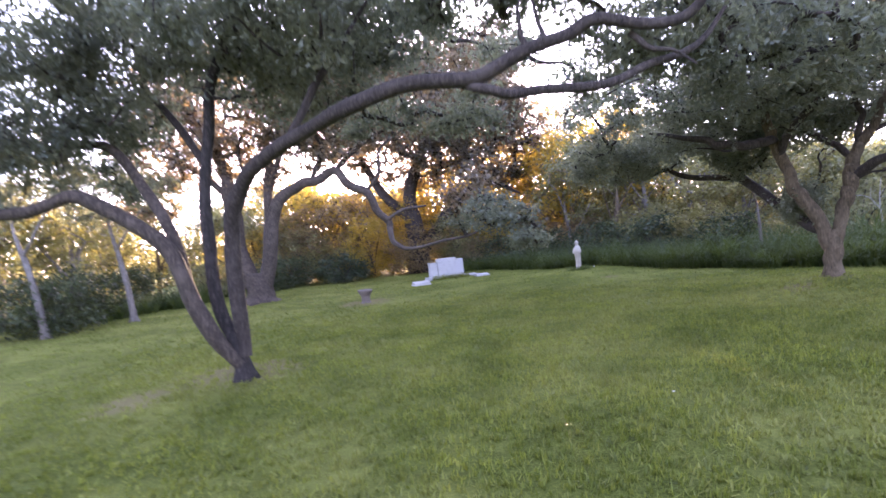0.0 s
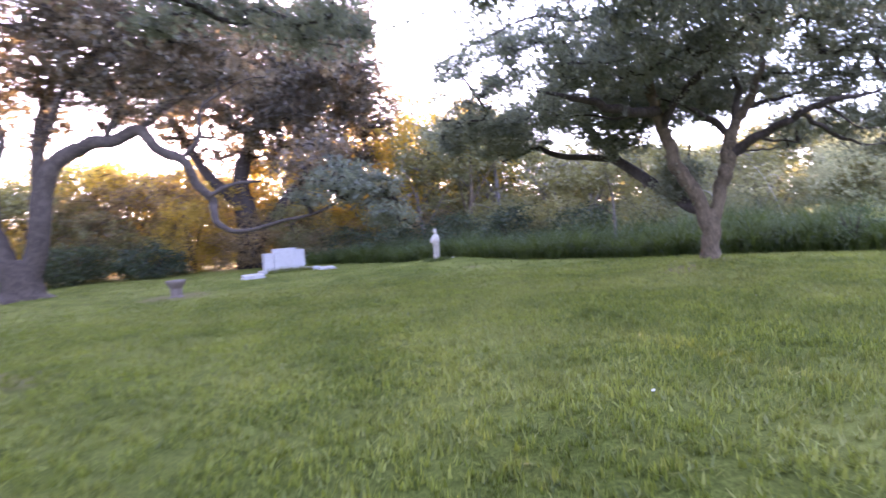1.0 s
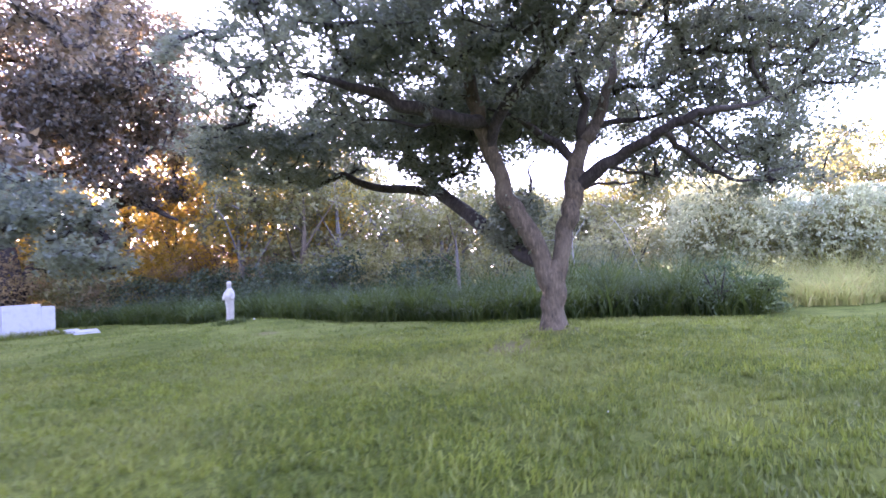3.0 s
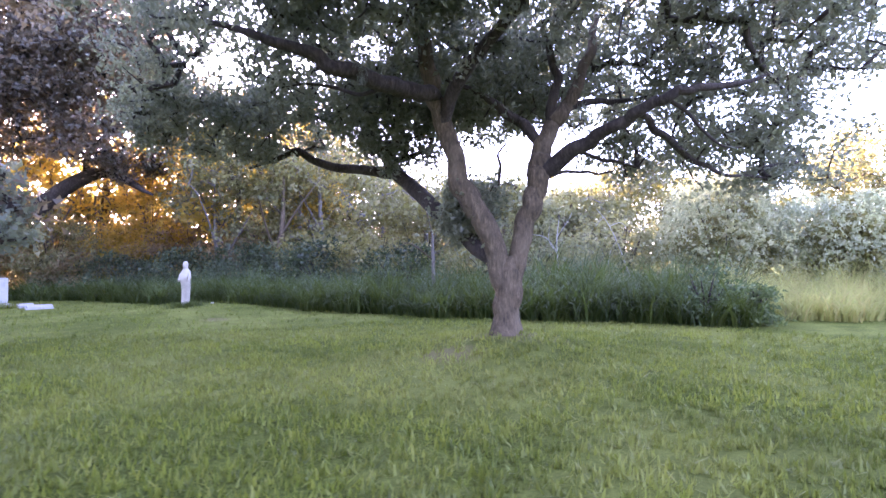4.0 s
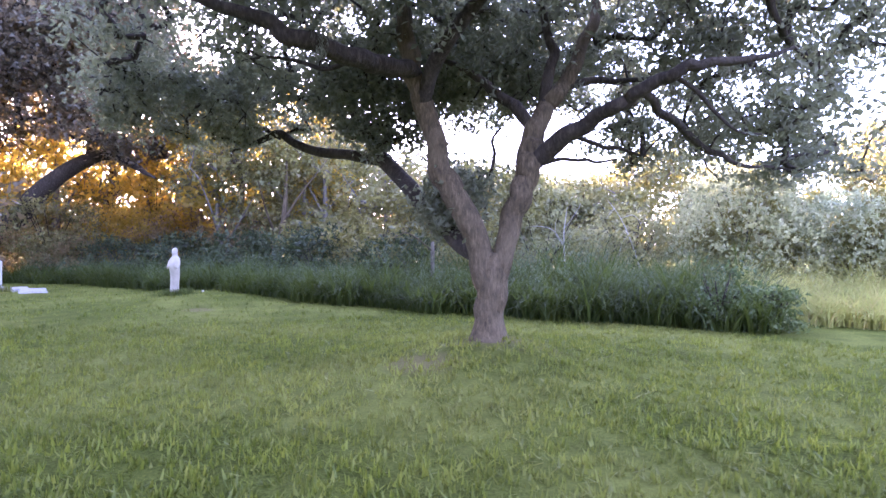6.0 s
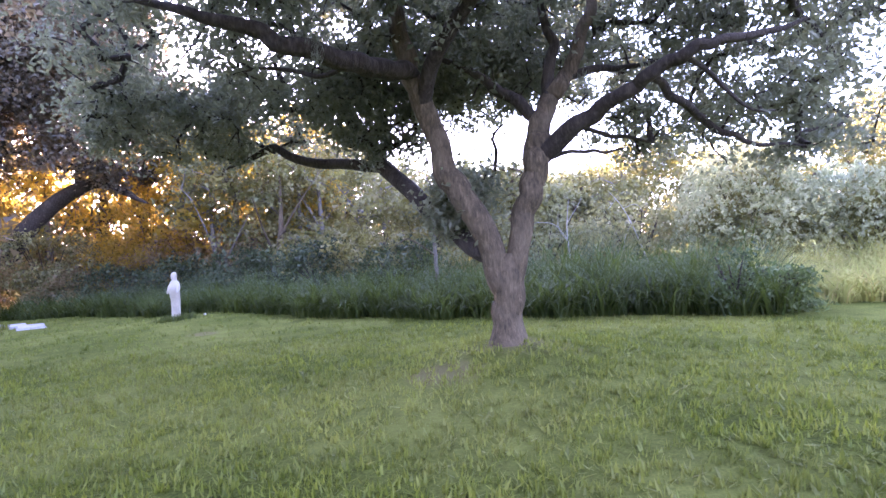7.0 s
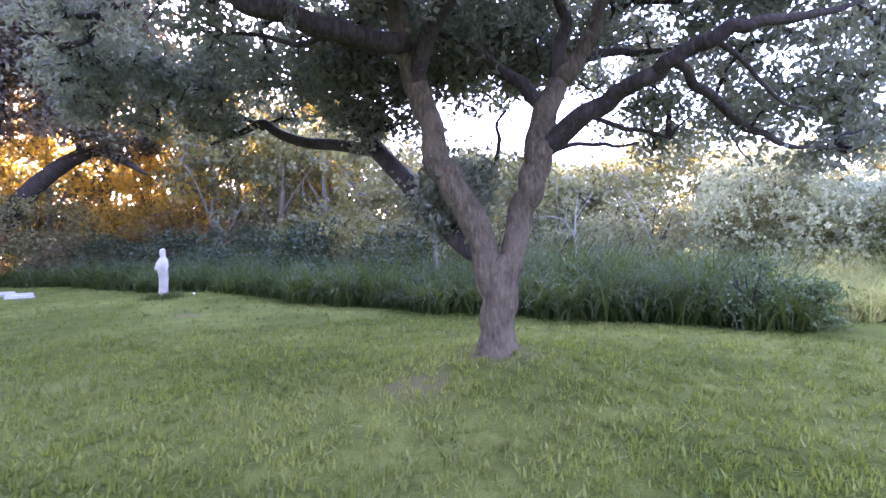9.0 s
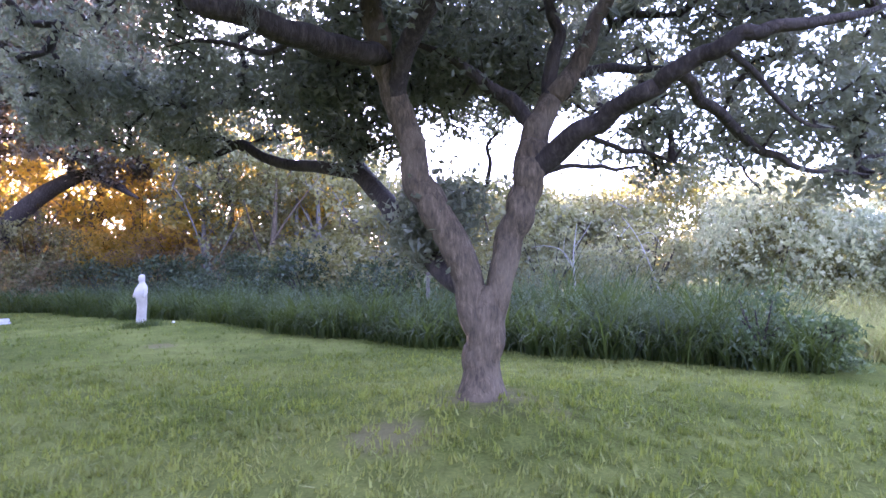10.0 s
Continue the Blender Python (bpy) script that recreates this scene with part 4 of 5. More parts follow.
def shrub(x, y, h, r, mat, seed, label, name="shrub", clumps=60, leaves=50, size=0.06, group="shrubs at the wood's edge"):
    rng = np.random.default_rng(seed)
    top = thing(name, label, "shrub", (x, y, 0), group)
    stems = []
    skeleton = []
    for k in range(7):
        t = rng.uniform(0, 6.3)
        d = r * rng.uniform(0.2, 0.75)
        line = smooth_line([(0, 0, -0.05, 0.03), (math.cos(t) * d * 0.3, math.sin(t) * d * 0.3, h * 0.35, 0.022), (math.cos(t) * d, math.sin(t) * d, h * rng.uniform(0.6, 0.9), 0.008)], 4)
        stems.append(tube(line, 5))
        skeleton.append(line[3:, :3])
    tagged(part("stemwork", mesh_of("shrub_stemwork", *joined(stems), MAT_BARK_DARK, True), top), kind="stuff")
    centres = crown_centres(rng, [(0, 0, h * 0.52, r, r, h * 0.46, clumps), (0, 0, h * 0.25, r * 0.9, r * 0.9, h * 0.22, clumps // 3)])
    v, f = grow_twigs(rng, np.concatenate(skeleton), centres, 0.005, 3)
    tagged(part("twigwork", mesh_of("shrub_twigwork", v, f, MAT_BARK_DARK), top), kind="stuff")
    v, f = leaf_quads(rng, clump_points(rng, centres, 0.18 * r + 0.12, leaves), size * 1.15, size * 0.6, plain=True)
    v[:, 2] = np.maximum(v[:, 2], 0.02)
    tagged(part("foliage", mesh_of("shrub_leaves", v, f, mat), top), kind="stuff")
    return top


DARK, PALE, BROWN, OLIVE = "dense dark green shrub at the wood's foot", "pale grey-green vine-covered thicket beyond the tall grass", "brown backlit undergrowth below the sunset trees", "airy olive-green shrub behind the tall grass"
SHRUBS = [
    (14.6, 12.7, 1.15, 0.6, MAT_WEED, "bushy blue-green weed at the tall grass belt's end", 24), (15.3, 12.2, 0.85, 0.5, MAT_WEED, "low leafy weed at the tall grass belt's end", 18), (-13.4, 15.4, 1.9, 1.8, MAT_LEAF_DARK, DARK, 80), (-14.6, 18.4, 2.2, 2.0, MAT_LEAF_DARK, DARK, 80), (-15.4, 22.0, 2.2, 2.0, MAT_LEAF_DARK, DARK, 80),
    (-13.0, 25.6, 1.9, 1.9, MAT_LEAF_FAR, DARK, 80), (-9.6, 27.6, 1.7, 1.8, MAT_LEAF_DARK, DARK, 80), (-6.6, 28.4, 1.6, 1.7, MAT_LEAF_DARK, DARK, 70)]
SHRUBS += [
    (0.9, 30.4, 1.7, 1.4, MAT_LEAF_RUST, BROWN, 60), (3.6, 31.2, 2.6, 2.0, MAT_LEAF_RUST, BROWN, 70), (7.2, 28.6, 2.6, 2.0, MAT_LEAF_RUST, BROWN, 70), (10.2, 25.8, 2.8, 2.0, MAT_LEAF_OLIVE, OLIVE, 70), (-1.2, 33.2, 3.0, 2.4, MAT_LEAF_RUST, BROWN, 80),
    (-6.4, 32.2, 3.2, 2.4, MAT_LEAF_RUST, BROWN, 80), (-10.4, 30.6, 3.4, 2.4, MAT_LEAF_FAR, BROWN, 80), (12.8, 23.4, 3.2, 2.0, MAT_LEAF_OLIVE, OLIVE, 70), (15.4, 20.0, 2.8, 1.9, MAT_LEAF_OLIVE, OLIVE, 60)]
SHRUBS += [
    (13.2, 19.4, 2.3, 1.4, MAT_LEAF_FAR, OLIVE, 46), (17.0, 17.8, 2.7, 1.5, MAT_LEAF_OLIVE, OLIVE, 50), (18.6, 19.8, 3.3, 1.7, MAT_LEAF_FAR, OLIVE, 56), (10.6, 21.6, 2.3, 1.6, MAT_LEAF_OLIVE, OLIVE, 56), (15.7, 22.3, 3.3, 1.6, MAT_LEAF_FAR, OLIVE, 60),
    (18.4, 22.0, 3.2, 1.6, MAT_LEAF_OLIVE, OLIVE, 56)]
SHRUBS += [(4.6, 27.6, 1.9, 1.5, MAT_LEAF_DARK, DARK, 56), (7.0, 25.2, 2.0, 1.5, MAT_LEAF_DARK, DARK, 56), (9.0, 22.8, 2.1, 1.4, MAT_LEAF_DARK, DARK, 56), (11.0, 20.4, 1.9, 1.3, MAT_LEAF_DARK, DARK, 50), (2.6, 29.2, 1.7, 1.4, MAT_LEAF_DARK, DARK, 50)]
SUNLIT = "tall yellow undergrowth lit through by the sunset"
SHRUBS += [(-15.0 + 2.3 * k, 34.0 + 2.2 * math.sin(k * 2.1), 4.8 + 0.8 * math.sin(k * 1.7), 2.2, (MAT_LEAF_GOLD, MAT_LEAF_FAR, MAT_LEAF_RUST, MAT_LEAF_GOLD, MAT_LEAF_RUST)[k % 5], SUNLIT, 130) for k in range(13)]
SHRUBS += [(-13.0 + 2.6 * k, 30.6 + 0.8 * math.sin(k * 1.3), 3.3 + 0.5 * math.sin(k * 2.7), 1.8, (MAT_LEAF_GOLD, MAT_LEAF_RUST, MAT_LEAF_OLIVE)[k % 3], BROWN, 84) for k in range(8)]
for k, (x, y, h, r, mat, label, clumps) in enumerate(SHRUBS):
    mat = MAT_LEAF_FAR if mat is MAT_LEAF_OLIVE and x < 13.0 else mat
    shrub(x, y, h, r, mat, 300 + k, label, clumps=clumps, size=0.042 if mat is MAT_WEED else 0.06)


def vine_thicket(x, y, h, r, seed):
    """A small tree smothered in pale vines that hang in long curtains."""
    rng = np.random.default_rng(seed)
    top = shrub(x, y, h, r * 0.8, MAT_LEAF_FAR, seed, PALE, "vine_thicket", 60, 70, 0.07, "vine-covered thickets")
    n = 190
    turn = rng.uniform(0, 2 * np.pi, n)
    z = h * (0.35 + 0.65 * rng.uniform(0, 1, n) ** 0.8)
    rad = r * np.sqrt(np.clip(1 - (z / h - 0.35) ** 2 / 0.5, 0.02, 1)) * rng.uniform(0.6, 1.1, n)
    pts = []
    for k in range(n):
        m = int(rng.integers(22, 46))
        s = np.linspace(0, 1, m)
        out, fall = rng.uniform(0.25, 1.1), rng.uniform(0.3, 1.2)
        d = rad[k] * 0.7 + out * np.sqrt(s)
        bend = turn[k] + 0.5 * s * rng.normal(0, 1)
        line = np.stack([np.cos(bend) * d, np.sin(bend) * d, z[k] + 0.25 * np.sin(s * 2.2) - fall * s ** 1.7], 1)
        pts.append(line + rng.normal(0, 0.035, (m, 3)))
    pts = np.concatenate(pts)
    pts = pts[pts[:, 2] > 0.05]
    v, f = leaf_quads(rng, pts, 0.06, 0.034, 0.8, 1.0)
    tagged(part("vine_curtain", mesh_of("vine_curtain", v, f, MAT_LEAF_PALE), top, "pale grey-green trailing vines"), kind="stuff")


for k, (x, y, h, r) in enumerate(((18.4, 15.4, 3.3, 1.5), (20.2, 17.2, 4.0, 1.6), (20.6, 13.8, 2.9, 1.5), (23.2, 14.2, 3.0, 1.7), (22.6, 11.6, 2.3, 1.3), (25.4, 12.4, 2.8, 1.5), (27.6, 14.6, 3.8, 1.8))):
    vine_thicket(x, y, h, r, 900 + k)


# far wood that closes the place all round: broad masses of foliage, the rear unseen
def far_wood():
    rng = np.random.default_rng(77)
    cs = []
    for k in range(150):
        a = k / 150 * 2 * np.pi + rng.uniform(-0.02, 0.02)
        front = math.sin(a) > 0.25
        # the unseen rear is added nearer and taller to block low skylight
        d = rng.uniform(46, 56) if math.sin(a) > -0.2 else rng.uniform(34, 41)
        h = rng.uniform(4.2, 6.2) if front else rng.uniform(8.0, 10.5) if math.sin(a) < -0.2 else rng.uniform(4.5, 7.0)
        if abs(a - radians(98)) < 0.32:
            h = rng.uniform(3.0, 3.8)
        c = crown_centres(rng, [(4 + math.cos(a) * d, 10 + math.sin(a) * d, h * 0.5, 2.2, 2.2, h * 0.5, int(34 * max(1.0, h / 6)))])
        cs.append(c)
    cs = np.concatenate(cs)
    v, f = leaf_quads(rng, clump_points(rng, cs, 0.8, 26), 0.24, 0.14, plain=True)
    v[:, 2] = np.maximum(v[:, 2], 0.0)
    tagged(new("far_wood", mesh_of("far_wood", v, f, MAT_LEAF_FAR)), "belt of distant woodland trees round the cemetery, with an added light-blocking rear", "woodland", kind="stuff")


far_wood()


# ---------------------------------------------------------------- tall grass
EDGE = [(-1.5, 29.0), (1.6, 27.0), (5.9, 22.0), (8.9, 18.2), (10.7, 16.3), (12.9, 13.9), (15.0, 12.0)]


def along(edge, s):
    e = np.asarray(edge, float)
    seg = np.linalg.norm(np.diff(e, axis=0), axis=1)
    cum = np.concatenate([[0], np.cumsum(seg)])
    d = s * cum[-1]
    return np.stack([np.interp(d, cum, e[:, 0]), np.interp(d, cum, e[:, 1])], 1), cum[-1]


def grass_belt(name, label, edge, depth, count, height, mat, plume, seed, lean=0.5):
    rng = np.random.default_rng(seed)
    s = rng.uniform(0, 1, count)
    p, length = along(edge, s)
    q, _ = along(edge, np.clip(s + 0.01, 0, 1))
    r, _ = along(edge, np.clip(s - 0.01, 0, 1))
    way = unit(q - r)
    back = np.stack([-way[:, 1], way[:, 0]], 1)
    back *= np.where((back @ np.array([0.5, 0.85])) < 0, -1, 1)[:, None]
    # blades gathered in tufts that spill over the lawn's edge
    tufts = count // 16
    pick = np.repeat(np.arange(tufts), 16)[:count]
    pick = np.concatenate([pick, rng.integers(0, tufts, count - len(pick))])
    s, p, way, back = s[:tufts], p[:tufts], way[:tufts], back[:tufts]
    u = rng.uniform(0, 1, tufts) ** 1.25 * depth + 0.12 * np.sin(s * length * 2.1) + 0.1 * np.sin(s * length * 5.3)
    root = p + back * u[:, None] + rng.normal(0, 0.06, (tufts, 2))
    wave = 1 + 0.09 * np.sin(s * length * 1.3 + 1) + 0.07 * np.sin(s * length * 3.7)
    tall = height * (0.68 + 0.34 * s) * wave * np.clip(0.60 + u / depth * 0.55, 0.5, 1.0) * rng.uniform(0.75, 1.2, tufts)
    p = root[pick] + rng.normal(0, 0.07, (count, 2))
    turn = np.arctan2(p[:, 1] - root[pick, 1], p[:, 0] - root[pick, 0]) + rng.normal(0, 0.7, count)
    h = tall[pick] * rng.uniform(0.65, 1.15, count)
    v, f = arching(rng, p[:, 0], p[:, 1], turn, h * 1.12, 0.016 * rng.uniform(0.6, 1.5, count), np.abs(rng.normal(0.08, 0.16, count)), rng.uniform(0.7, 2.7, count) * lean / 0.5, 4)
    ob = new(name, mesh_of(name, v, f, mat))
    tagged(ob, label, "tall grass", kind="stuff")
    # airy seed heads above the blades
    m = int(count * plume)
    pick = rng.integers(0, count, m)
    x, y = p[pick, 0] + rng.normal(0, 0.1, m), p[pick, 1] + rng.normal(0, 0.1, m)
    z = h[pick] * rng.uniform(0.8, 1.2, m)
    pts = np.stack([x, y, z], 1)
    pts = (pts[:, None, :] + rng.normal(0, 1, (m, 7, 3)) * np.array([0.06, 0.06, 0.13])).reshape(-1, 3)
    v, f = leaf_quads(rng, pts, 0.035, 0.0035, -1.2, plain=True)
    tagged(new("seed_heads", mesh_of("seed_heads", v, f, MAT_PLUME if mat is MAT_TALL else MAT_STRAW)), "wispy pale seed heads above the tall grass", "seed heads", kind="stuff")


grass_belt("tall_grass", "thick belt of tall dark green grass along the lawn", EDGE, 4.0, 40000, 1.5, MAT_TALL, 0.13, 501, 0.6)
grass_belt("dry_grass", "patch of tall yellowing grass beside the lawn", [(15.6, 12.6), (18.5, 11.6), (21.6, 10.6)], 2.6, 8000, 1.35, MAT_STRAW, 0.3, 502)
grass_belt("field_grass", "tall grey-green grass at the lawn's far edge", [(-16.0, 19.0), (-13.6, 24.6), (-10.4, 25.6)], 2.6, 6000, 1.1, MAT_TALL, 0.3, 503)


# grey moss that hangs from the oak's limbs
def moss(x, y, z, length, seed, host):
    rng = np.random.default_rng(seed)
    n = int(260 * length / 0.4)
    k = rng.uniform(0, 1, n)
    pts = np.stack([rng.normal(0, 0.05, n) * (1.1 - 0.7 * k), rng.normal(0, 0.05, n) * (1.1 - 0.7 * k), -k * length], 1) + np.array([x, y, z])
    v, f = leaf_quads(rng, pts - np.array(host.location), 0.04, 0.003, 2.4)
    tagged(part("hanging_moss", mesh_of("hanging_moss", v, f, MAT_MOSS), host, "grey hanging moss"), kind="stuff")


MOSS = ((10.72, 9.86, 3.2, 0.42), (10.76, 9.82, 3.2, 0.3), (10.35, 10.9, 3.3, 0.25), (11.05, 9.5, 3.3, 0.3), (7.35, 10.9, 3.5, 0.3))
OAK = bpy.data.objects["oak_tree"]
for k, (x, y, z, length) in enumerate(MOSS):
    moss(x, y, z, length, 800 + k, OAK)

# ---------------------------------------------------------------- the graves
def block(bm, x, y, z, sx, sy, sz, taper=1.0):
    """A block with its foot's middle at x, y, z."""
    made = bmesh.ops.create_cube(bm, size=1.0)["verts"]
    for v in made:
        k = taper if v.co.z > 0 else 1.0
        v.co = Vector((x + v.co.x * sx * k, y + v.co.y * sy * k, z + (v.co.z + 0.5) * sz))
    return made


def bevelled(bm, width=0.012, segments=2):
    bmesh.ops.bevel(bm, geom=list(bm.edges), offset=width, segments=segments, affect='EDGES', profile=0.6)
    return bm


def monument():
    top = thing("monument", "wide pale grey granite family monument with raised centre", "headstone", at_ground(-0.4, 24.1, -0.02), turn=27)
    top.scale = (0.78, 0.9, 0.92)
    bm = bmesh.new()
    block(bm, 0, 0, 0, 2.5, 0.62, 0.16)
    part("base", bevelled(bm, 0.015), top, mat=MAT_GRANITE)
    bm = bmesh.new()
    block(bm, 0.06, -0.02, 0.16, 1.22, 0.30, 0.90, 0.985)
    part("centre_panel", bevelled(bm, 0.014), top, mat=MAT_GRANITE)
    for x, w, h in ((-0.80, 0.50, 0.72), (0.90, 0.46, 0.80)):
        bm = bmesh.new()
        block(bm, x, 0, 0.16, w, 0.26, h, 0.985)
        part("wing_panel", bevelled(bm, 0.014), top, mat=MAT_GRANITE)
    for x, w in ((-0.86, 0.42), (0.86, 0.34)):
        bm = bmesh.new()
        block(bm, x, 0, 0.86 if x < 0 else 0.94, w + 0.04, 0.28, 0.03)
        part("cap_stone", bevelled(bm, 0.008), top, mat=MAT_GRANITE)
    # a low tuft of grass along its foot
    rng = np.random.default_rng(9)
    n = 900
    x = rng.uniform(-0.7, 1.2, n)
    y = rng.normal(-0.42, 0.06, n)
    v, f = blades(rng, x * 0.89 - y * 0.454 - 0.55, x * 0.454 + y * 0.89 + 24.1, rng.uniform(0.12, 0.3, n), np.full(n, 0.006), rng.normal(0, 0.5, n), 2)
    tagged(new("grass_tufts", mesh_of("grass_tufts", v, f, MAT_BLADE)), "uncut grass along the monument's foot", "grass", kind="stuff")


def flat_marker(x, y, w, d, h, turn):
    ob = thing("flat_grave_marker", "low flat white stone grave marker in the grass", "grave marker", at_ground(x, y, -0.02), "flat grave markers", turn=turn)
    bm = bmesh.new()
    block(bm, 0, 0, 0, w * 1.12, d * 1.12, h * 0.45)
    part("foot_slab", bevelled(bm, 0.01), ob, mat=MAT_GRANITE)
    bm = bmesh.new()
    made = block(bm, 0, 0, h * 0.45, w, d, h * 0.6)
    for v in made:
        if v.co.z > h * 0.6 and v.co.y > 0:
            v.co.z += 0.04
    part("slab", bevelled(bm, 0.012), ob, mat=MAT_GRANITE)


monument()
flat_marker(-1.3, 21.9, 0.7, 0.46, 0.14, 22)
flat_marker(0.82, 24.5, 0.4, 0.36, 0.1, 22)
flat_marker(1.3, 23.95, 0.6, 0.42, 0.09, 18)


def statue():
    """A robed standing figure, one plain shape turned from stacked rings."""
    rows = [(0.0, 0.17, 0.15, 0, 0), (0.05, 0.175, 0.155, 0, 0), (0.08, 0.15, 0.13, 0, 0), (0.12, 0.135, 0.115, 0, 0), (0.30, 0.13, 0.105, 0.005, 0), (0.52, 0.145, 0.11, 0.01, 0), (0.66, 0.155, 0.12, 0.0, -0.01),
            (0.78, 0.175, 0.135, -0.01, -0.02), (0.88, 0.18, 0.125, 0.0, -0.01), (0.95, 0.15, 0.105, 0.005, 0), (0.99, 0.105, 0.088, 0.005, 0), (1.02, 0.078, 0.072, 0.0, 0.004), (1.06, 0.076, 0.076, 0.0, -0.006),
            (1.11, 0.078, 0.088, 0.0, -0.012), (1.17, 0.074, 0.085, 0.0, -0.008), (1.215, 0.05, 0.06, 0, 0), (1.23, 0.012, 0.014, 0, 0)]
    sides = 28
    verts = []
    for z, rx, ry, ox, oy in rows:
        for k in range(sides):
            a = 2 * math.pi * k / sides
            fold = 1 + (0.055 * math.sin(a * 7 + z * 3) if 0.1 < z < 0.7 else 0.02 * math.sin(a * 5)) * (1 if z < 0.95 else 0)
            front = max(0.0, -math.sin(a)) ** 2
            arm = 0.05 * front * math.exp(-((z - 0.74) / 0.07) ** 2)
            verts.append((ox + math.cos(a) * rx * 0.84 * fold, oy + math.sin(a) * (ry * 0.9 * fold + arm), z * 1.02))
    n = len(rows)
    faces = [(i * sides + k, i * sides + (k + 1) % sides, (i + 1) * sides + (k + 1) % sides, (i + 1) * sides + k) for i in range(n - 1) for k in range(sides)]
    me = mesh_of("statue", verts, faces, MAT_MARBLE, True)
    bm = bmesh.new()
    bm.from_mesh(me)
    bmesh.ops.holes_fill(bm, edges=bm.edges)
    for cx in (-0.14, 0.14):
        made = bmesh.ops.create_uvsphere(bm, u_segments=12, v_segments=8, radius=1.0)["verts"]
        for v in made:
            v.co = Vector((cx + v.co.x * 0.05 - v.co.z * 0.02 * (1 if cx > 0 else -1), -0.03 + v.co.y * 0.055 - max(0, -v.co.z) * 0.06, 0.82 + v.co.z * 0.13))
    bm.to_mesh(me)
    bm.free()
    for p in me.polygons:
        p.use_smooth = True
    ob = new("statue", me)
    ob.matrix_world = pose(*at_ground(5.23, 20.28, -0.02), 0, 0, -38) @ Matrix.Diagonal((0.92, 0.92, 0.92, 1))
    tagged(ob, "white stone statue of a robed standing figure on the lawn", "statue")


statue()


def urn():
    """A squat weathered garden urn on a stem."""
    rows = [(0.0, 0.20), (0.06, 0.20), (0.07, 0.15), (0.12, 0.165), (0.20, 0.16), (0.30, 0.17), (0.36, 0.20), (0.42, 0.245), (0.48, 0.265), (0.53, 0.28), (0.56, 0.27), (0.555, 0.235), (0.50, 0.21), (0.47, 0.05)]
    sides = 26
    verts = []
    for z, r in rows:
        verts += [(math.cos(2 * math.pi * k / sides) * r, math.sin(2 * math.pi * k / sides) * r, z) for k in range(sides)]
    cut = 5
    f = [(i * sides + k, i * sides + (k + 1) % sides, (i + 1) * sides + (k + 1) % sides, (i + 1) * sides + k) for i in range(len(rows) - 1) for k in range(sides)]
    top = thing("stone_urn", "squat weathered concrete garden urn on bare earth", "urn", at_ground(-2.55, 16.9, -0.02))
    top.scale = (0.9, 0.9, 0.86)
    n = (cut + 1) * sides
    part("pedestal", mesh_of("pedestal", verts[:n], f[:cut * sides], MAT_CONCRETE, True), top)
    part("bowl", mesh_of("bowl", verts[cut * sides:], np.array(f[cut * sides:]) - cut * sides, MAT_CONCRETE, True), top)


urn()


# ---------------------------------------------------------------- dead wood
def snag(name, label, lines, twig_mat=None, trunk_mat=None):
    base = lines[0][0]
    top = thing(name, label, "dead tree", (base[0], base[1], 0))
    for i, rows in enumerate(lines):
        rows = np.asarray(rows, float) - np.array([base[0], base[1], 0, 0])
        part("trunk" if i == 0 else "branch", mesh_of("snag", *tube(smooth_line(rows, 5), 7, 0.06, i), (twig_mat if i else trunk_mat) or MAT_DEADWOOD, True), top)


snag("dead_tree", "short bleached dead trunk standing behind the tall grass", twig_mat=MAT_BARK, trunk_mat=MAT_BARK_PALE, lines=[
    [(11.45, 18.8, -0.1, 0.06), (11.43, 18.8, 0.8, 0.055), (11.41, 18.8, 1.4, 0.048), (11.39, 18.8, 2.0, 0.036), (11.38, 18.8, 2.15, 0.012)],
    [(11.4, 18.8, 1.5, 0.028), (11.36, 18.8, 2.1, 0.024), (11.2, 18.9, 2.9, 0.012)],
    [(11.42, 18.8, 1.3, 0.022), (10.9, 18.8, 1.68, 0.018), (10.6, 18.7, 1.76, 0.014), (10.3, 18.6, 1.6, 0.007)]])
snag("dead_tree", "bare bleached dead branches rising from the thicket", lines=[
    [(14.62, 17.5, -0.1, 0.034), (14.6, 17.5, 1.0, 0.024), (14.56, 17.5, 1.7, 0.016), (14.6, 17.5, 2.1, 0.012), (14.66, 17.5, 2.5, 0.005)],
    [(14.57, 17.5, 1.5, 0.011), (14.3, 17.6, 1.88, 0.010), (13.95, 17.7, 1.98, 0.007), (13.6, 17.8, 1.95, 0.004)],
    [(14.57, 17.5, 1.45, 0.010), (14.35, 17.55, 1.8, 0.007), (14.36, 17.55, 2.2, 0.004)],
    [(14.6, 17.5, 1.95, 0.007), (14.9, 17.4, 2.4, 0.005), (15.0, 17.4, 2.6, 0.004)]])
snag("fallen_branch", "long bleached broken branch leaning in the thicket", lines=[
    [(16.7, 16.6, -0.1, 0.024), (16.4, 16.8, 1.0, 0.019), (16.15, 16.9, 1.75, 0.014), (15.9, 17.0, 2.3, 0.010), (15.6, 17.1, 2.7, 0.005)],
    [(16.12, 16.9, 1.8, 0.009), (15.95, 16.95, 1.5, 0.007), (15.9, 17.0, 1.1, 0.005)],
    [(15.95, 17.0, 2.2, 0.007), (16.3, 16.9, 2.3, 0.006), (16.5, 16.8, 2.0, 0.004)],
    [(15.75, 17.0, 2.45, 0.006), (15.5, 17.0, 2.2, 0.004)]])


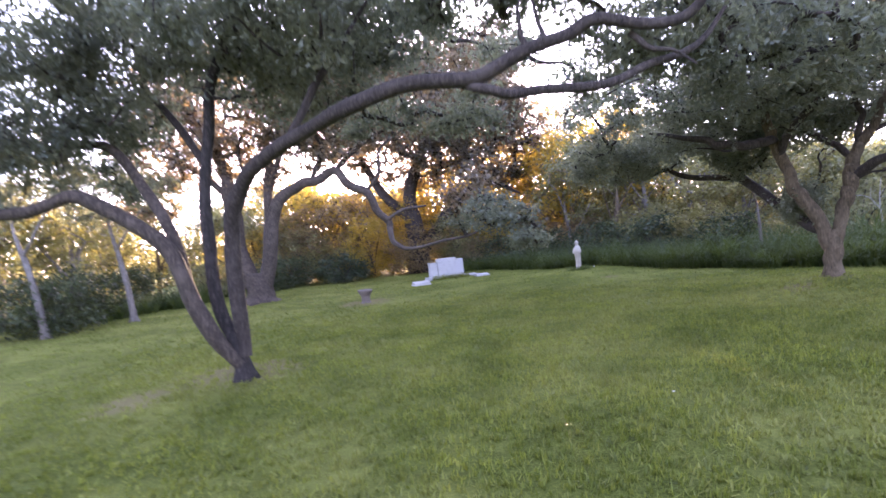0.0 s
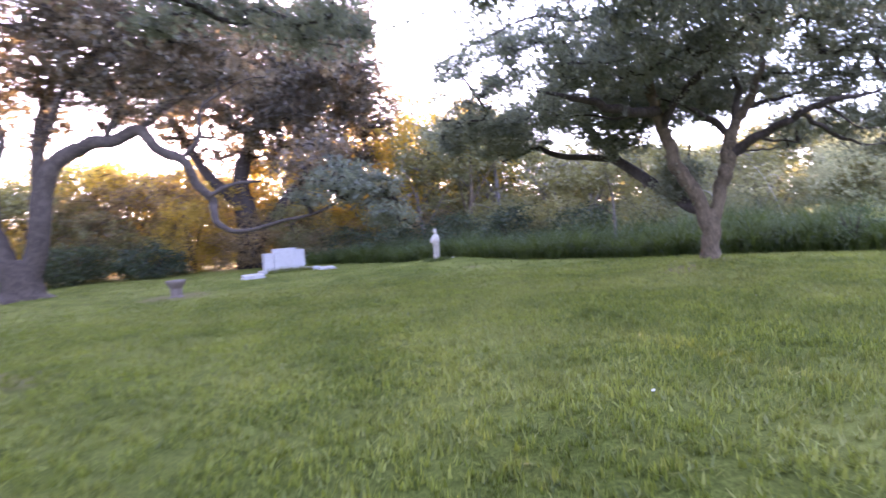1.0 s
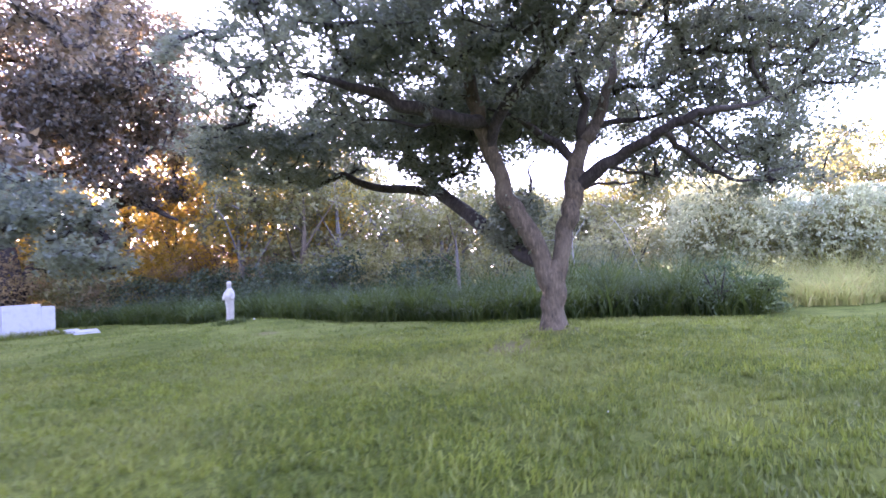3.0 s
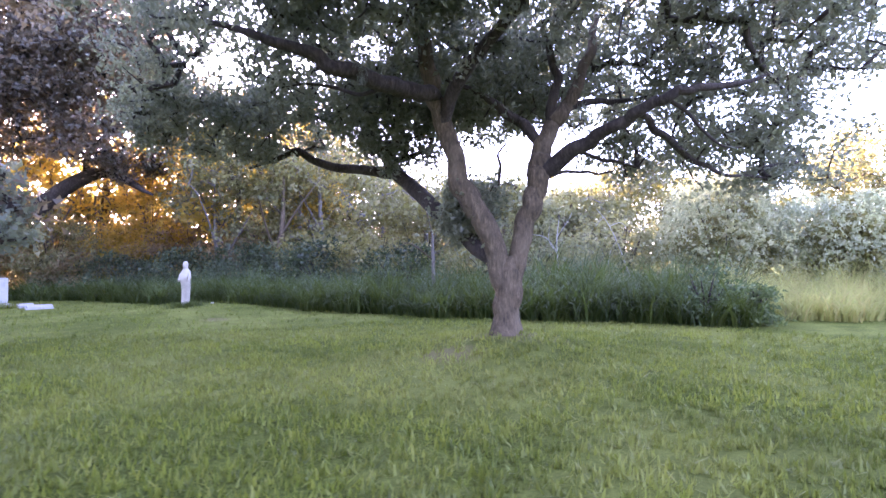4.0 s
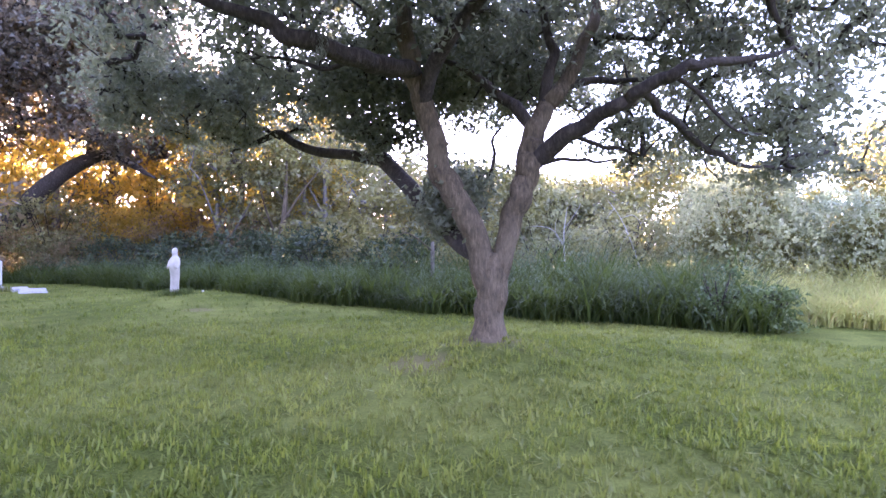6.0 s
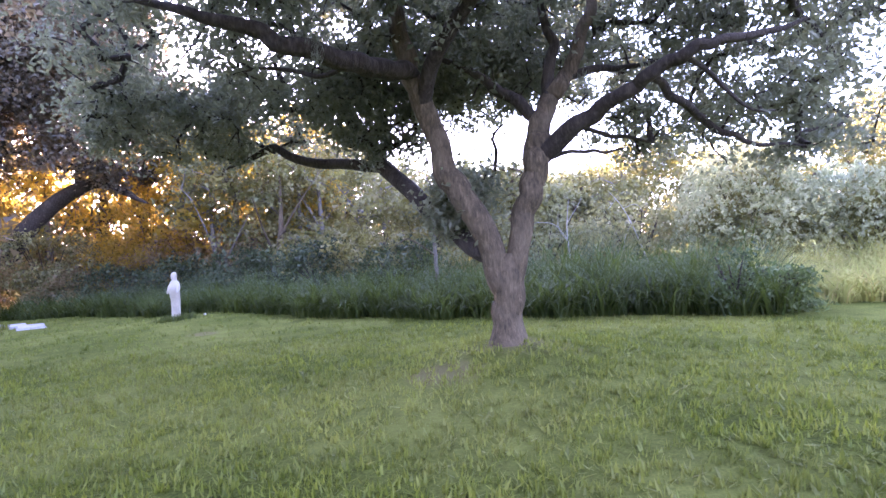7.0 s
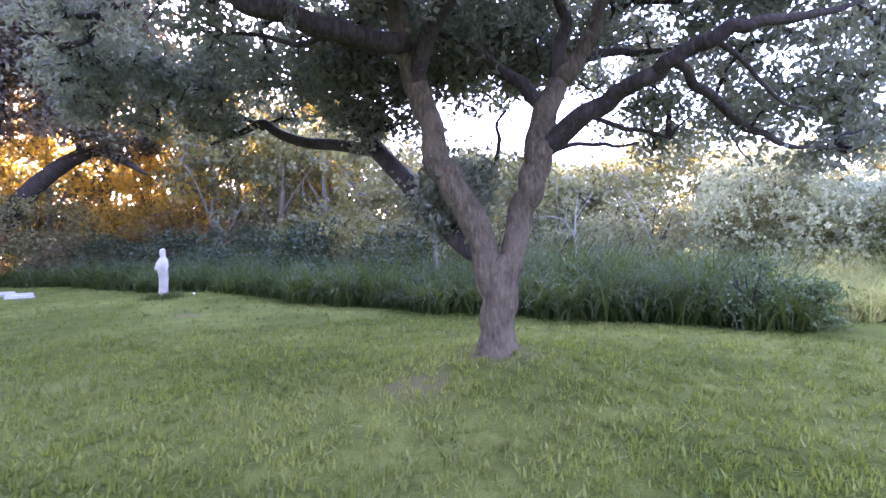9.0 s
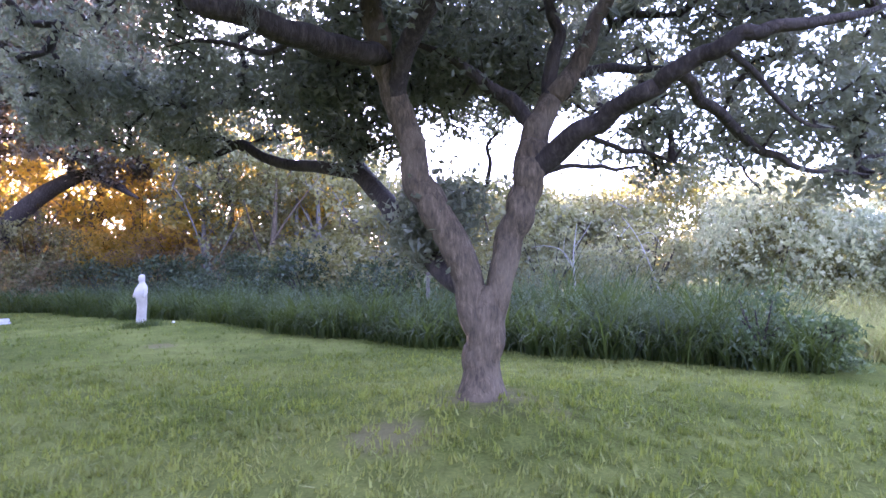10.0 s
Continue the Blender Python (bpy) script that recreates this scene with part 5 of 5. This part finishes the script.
# gravel drive far off at the lawn's end
def drive():
    bm = bmesh.new()
    pts = [(24.0, 6.5), (30.0, 9.0), (42.0, 12.0), (60.0, 14.0)]
    rows = [[bm.verts.new((x, y - 1.6, 0.03)), bm.verts.new((x, y + 1.6, 0.03))] for x, y in pts]
    for a, b in zip(rows, rows[1:]):
        bm.faces.new((a[0], b[0], b[1], a[1]))
    me = bpy.data.meshes.new("drive")
    bm.to_mesh(me)
    bm.free()
    me.materials.append(MAT_GRAVEL)
    tagged(new("drive", me), "pale gravel drive beyond the lawn", "drive", kind="structure")


drive()


# ---------------------------------------------------------------- lawn grass
def lawn_grass():
    """Blades stand thick where one walks and thin out, broader, towards the edges of the lawn."""
    rng = np.random.default_rng(61)

    def scatter(tufts, x0, x1, y0, y1, cx, cy, reach):
        x, y = rng.uniform(x0, x1, tufts), rng.uniform(y0, y1, tufts)
        far = np.hypot((x - cx) / 1.15, y - cy)
        keep = rng.uniform(0, 1, tufts) < np.clip(1.25 - far / reach, 0.0, 1.0)
        keep &= (x - 5.9) * 0.755 + (y - 22.0) * 0.655 < -0.1
        for ex, ey, r in EARTH:
            keep &= np.hypot(x - ex, y - ey) > r * rng.uniform(0.1, 1.1, tufts)
        x, y = x[keep], y[keep]
        return np.repeat(x, 7) + rng.normal(0, 0.024, len(x) * 7), np.repeat(y, 7) + rng.normal(0, 0.024, len(x) * 7)

    for tufts, area, h, w, label in ((74000, (-6.5, 15.0, -3.0, 16.0, 4.8, 6.5, 9.5), 0.058, 0.0092, "short coarse mown grass blades of the lawn"),
                                     (18000, (-14.0, 16.0, 2.0, 27.0, 2.0, 14.0, 18.0), 0.06, 0.0075, "mown grass blades on the far lawn")):
        x, y = scatter(tufts, *area)
        m = len(x)
        v, f = blades(rng, x, y, h * rng.uniform(0.5, 1.4, m), w * rng.uniform(0.7, 1.4, m), rng.normal(0, 0.6, m), 1)
        tagged(new("lawn_grass", mesh_of("lawn_grass", v, f, MAT_BLADE)), label, "grass", kind="stuff")


lawn_grass()


# weeds at the statue's foot, and scraps on the lawn
def weeds(x, y, n, spread, seed, label):
    rng = np.random.default_rng(seed)
    px, py = x + rng.normal(0, spread, n), y + rng.normal(0, spread * 0.6, n)
    v, f = arching(rng, px, py, rng.uniform(0, 6.3, n), rng.uniform(0.08, 0.22, n), np.full(n, 0.006), np.full(n, 0.1), rng.uniform(0.5, 1.8, n), 3)
    tagged(new("weeds", mesh_of("weeds", v, f, MAT_TALL)), label, "weeds", kind="stuff")


weeds(5.23, 20.18, 700, 0.22, 71, "low dark weeds round the statue's foot")


def scrap(x, y, size, turn):
    bm = bmesh.new()
    bmesh.ops.create_icosphere(bm, subdivisions=2, radius=1.0)
    for v in bm.verts:
        k = 1 + 0.45 * noise.noise(v.co * 2.3 + Vector((x, y, 0)))
        v.co = Vector((v.co.x * size * k, v.co.y * size * 0.6 * k, (v.co.z + 0.7) * size * 0.4 * k))
    me = bpy.data.meshes.new("litter_scrap")
    bm.to_mesh(me)
    bm.free()
    me.materials.append(MAT_LITTER)
    ob = new("litter_scrap", me)
    ob.matrix_world = pose(*at_ground(x, y, 0.01), 0, 0, turn)
    tagged(ob, "small crumpled white scrap lying on the grass", "litter", "scraps on the lawn")


for x, y, size, turn in ((3.9, 4.95, 0.022, 20), (5.85, 20.46, 0.06, 70), (7.6, 8.1, 0.014, 120)):
    scrap(x, y, size, turn)
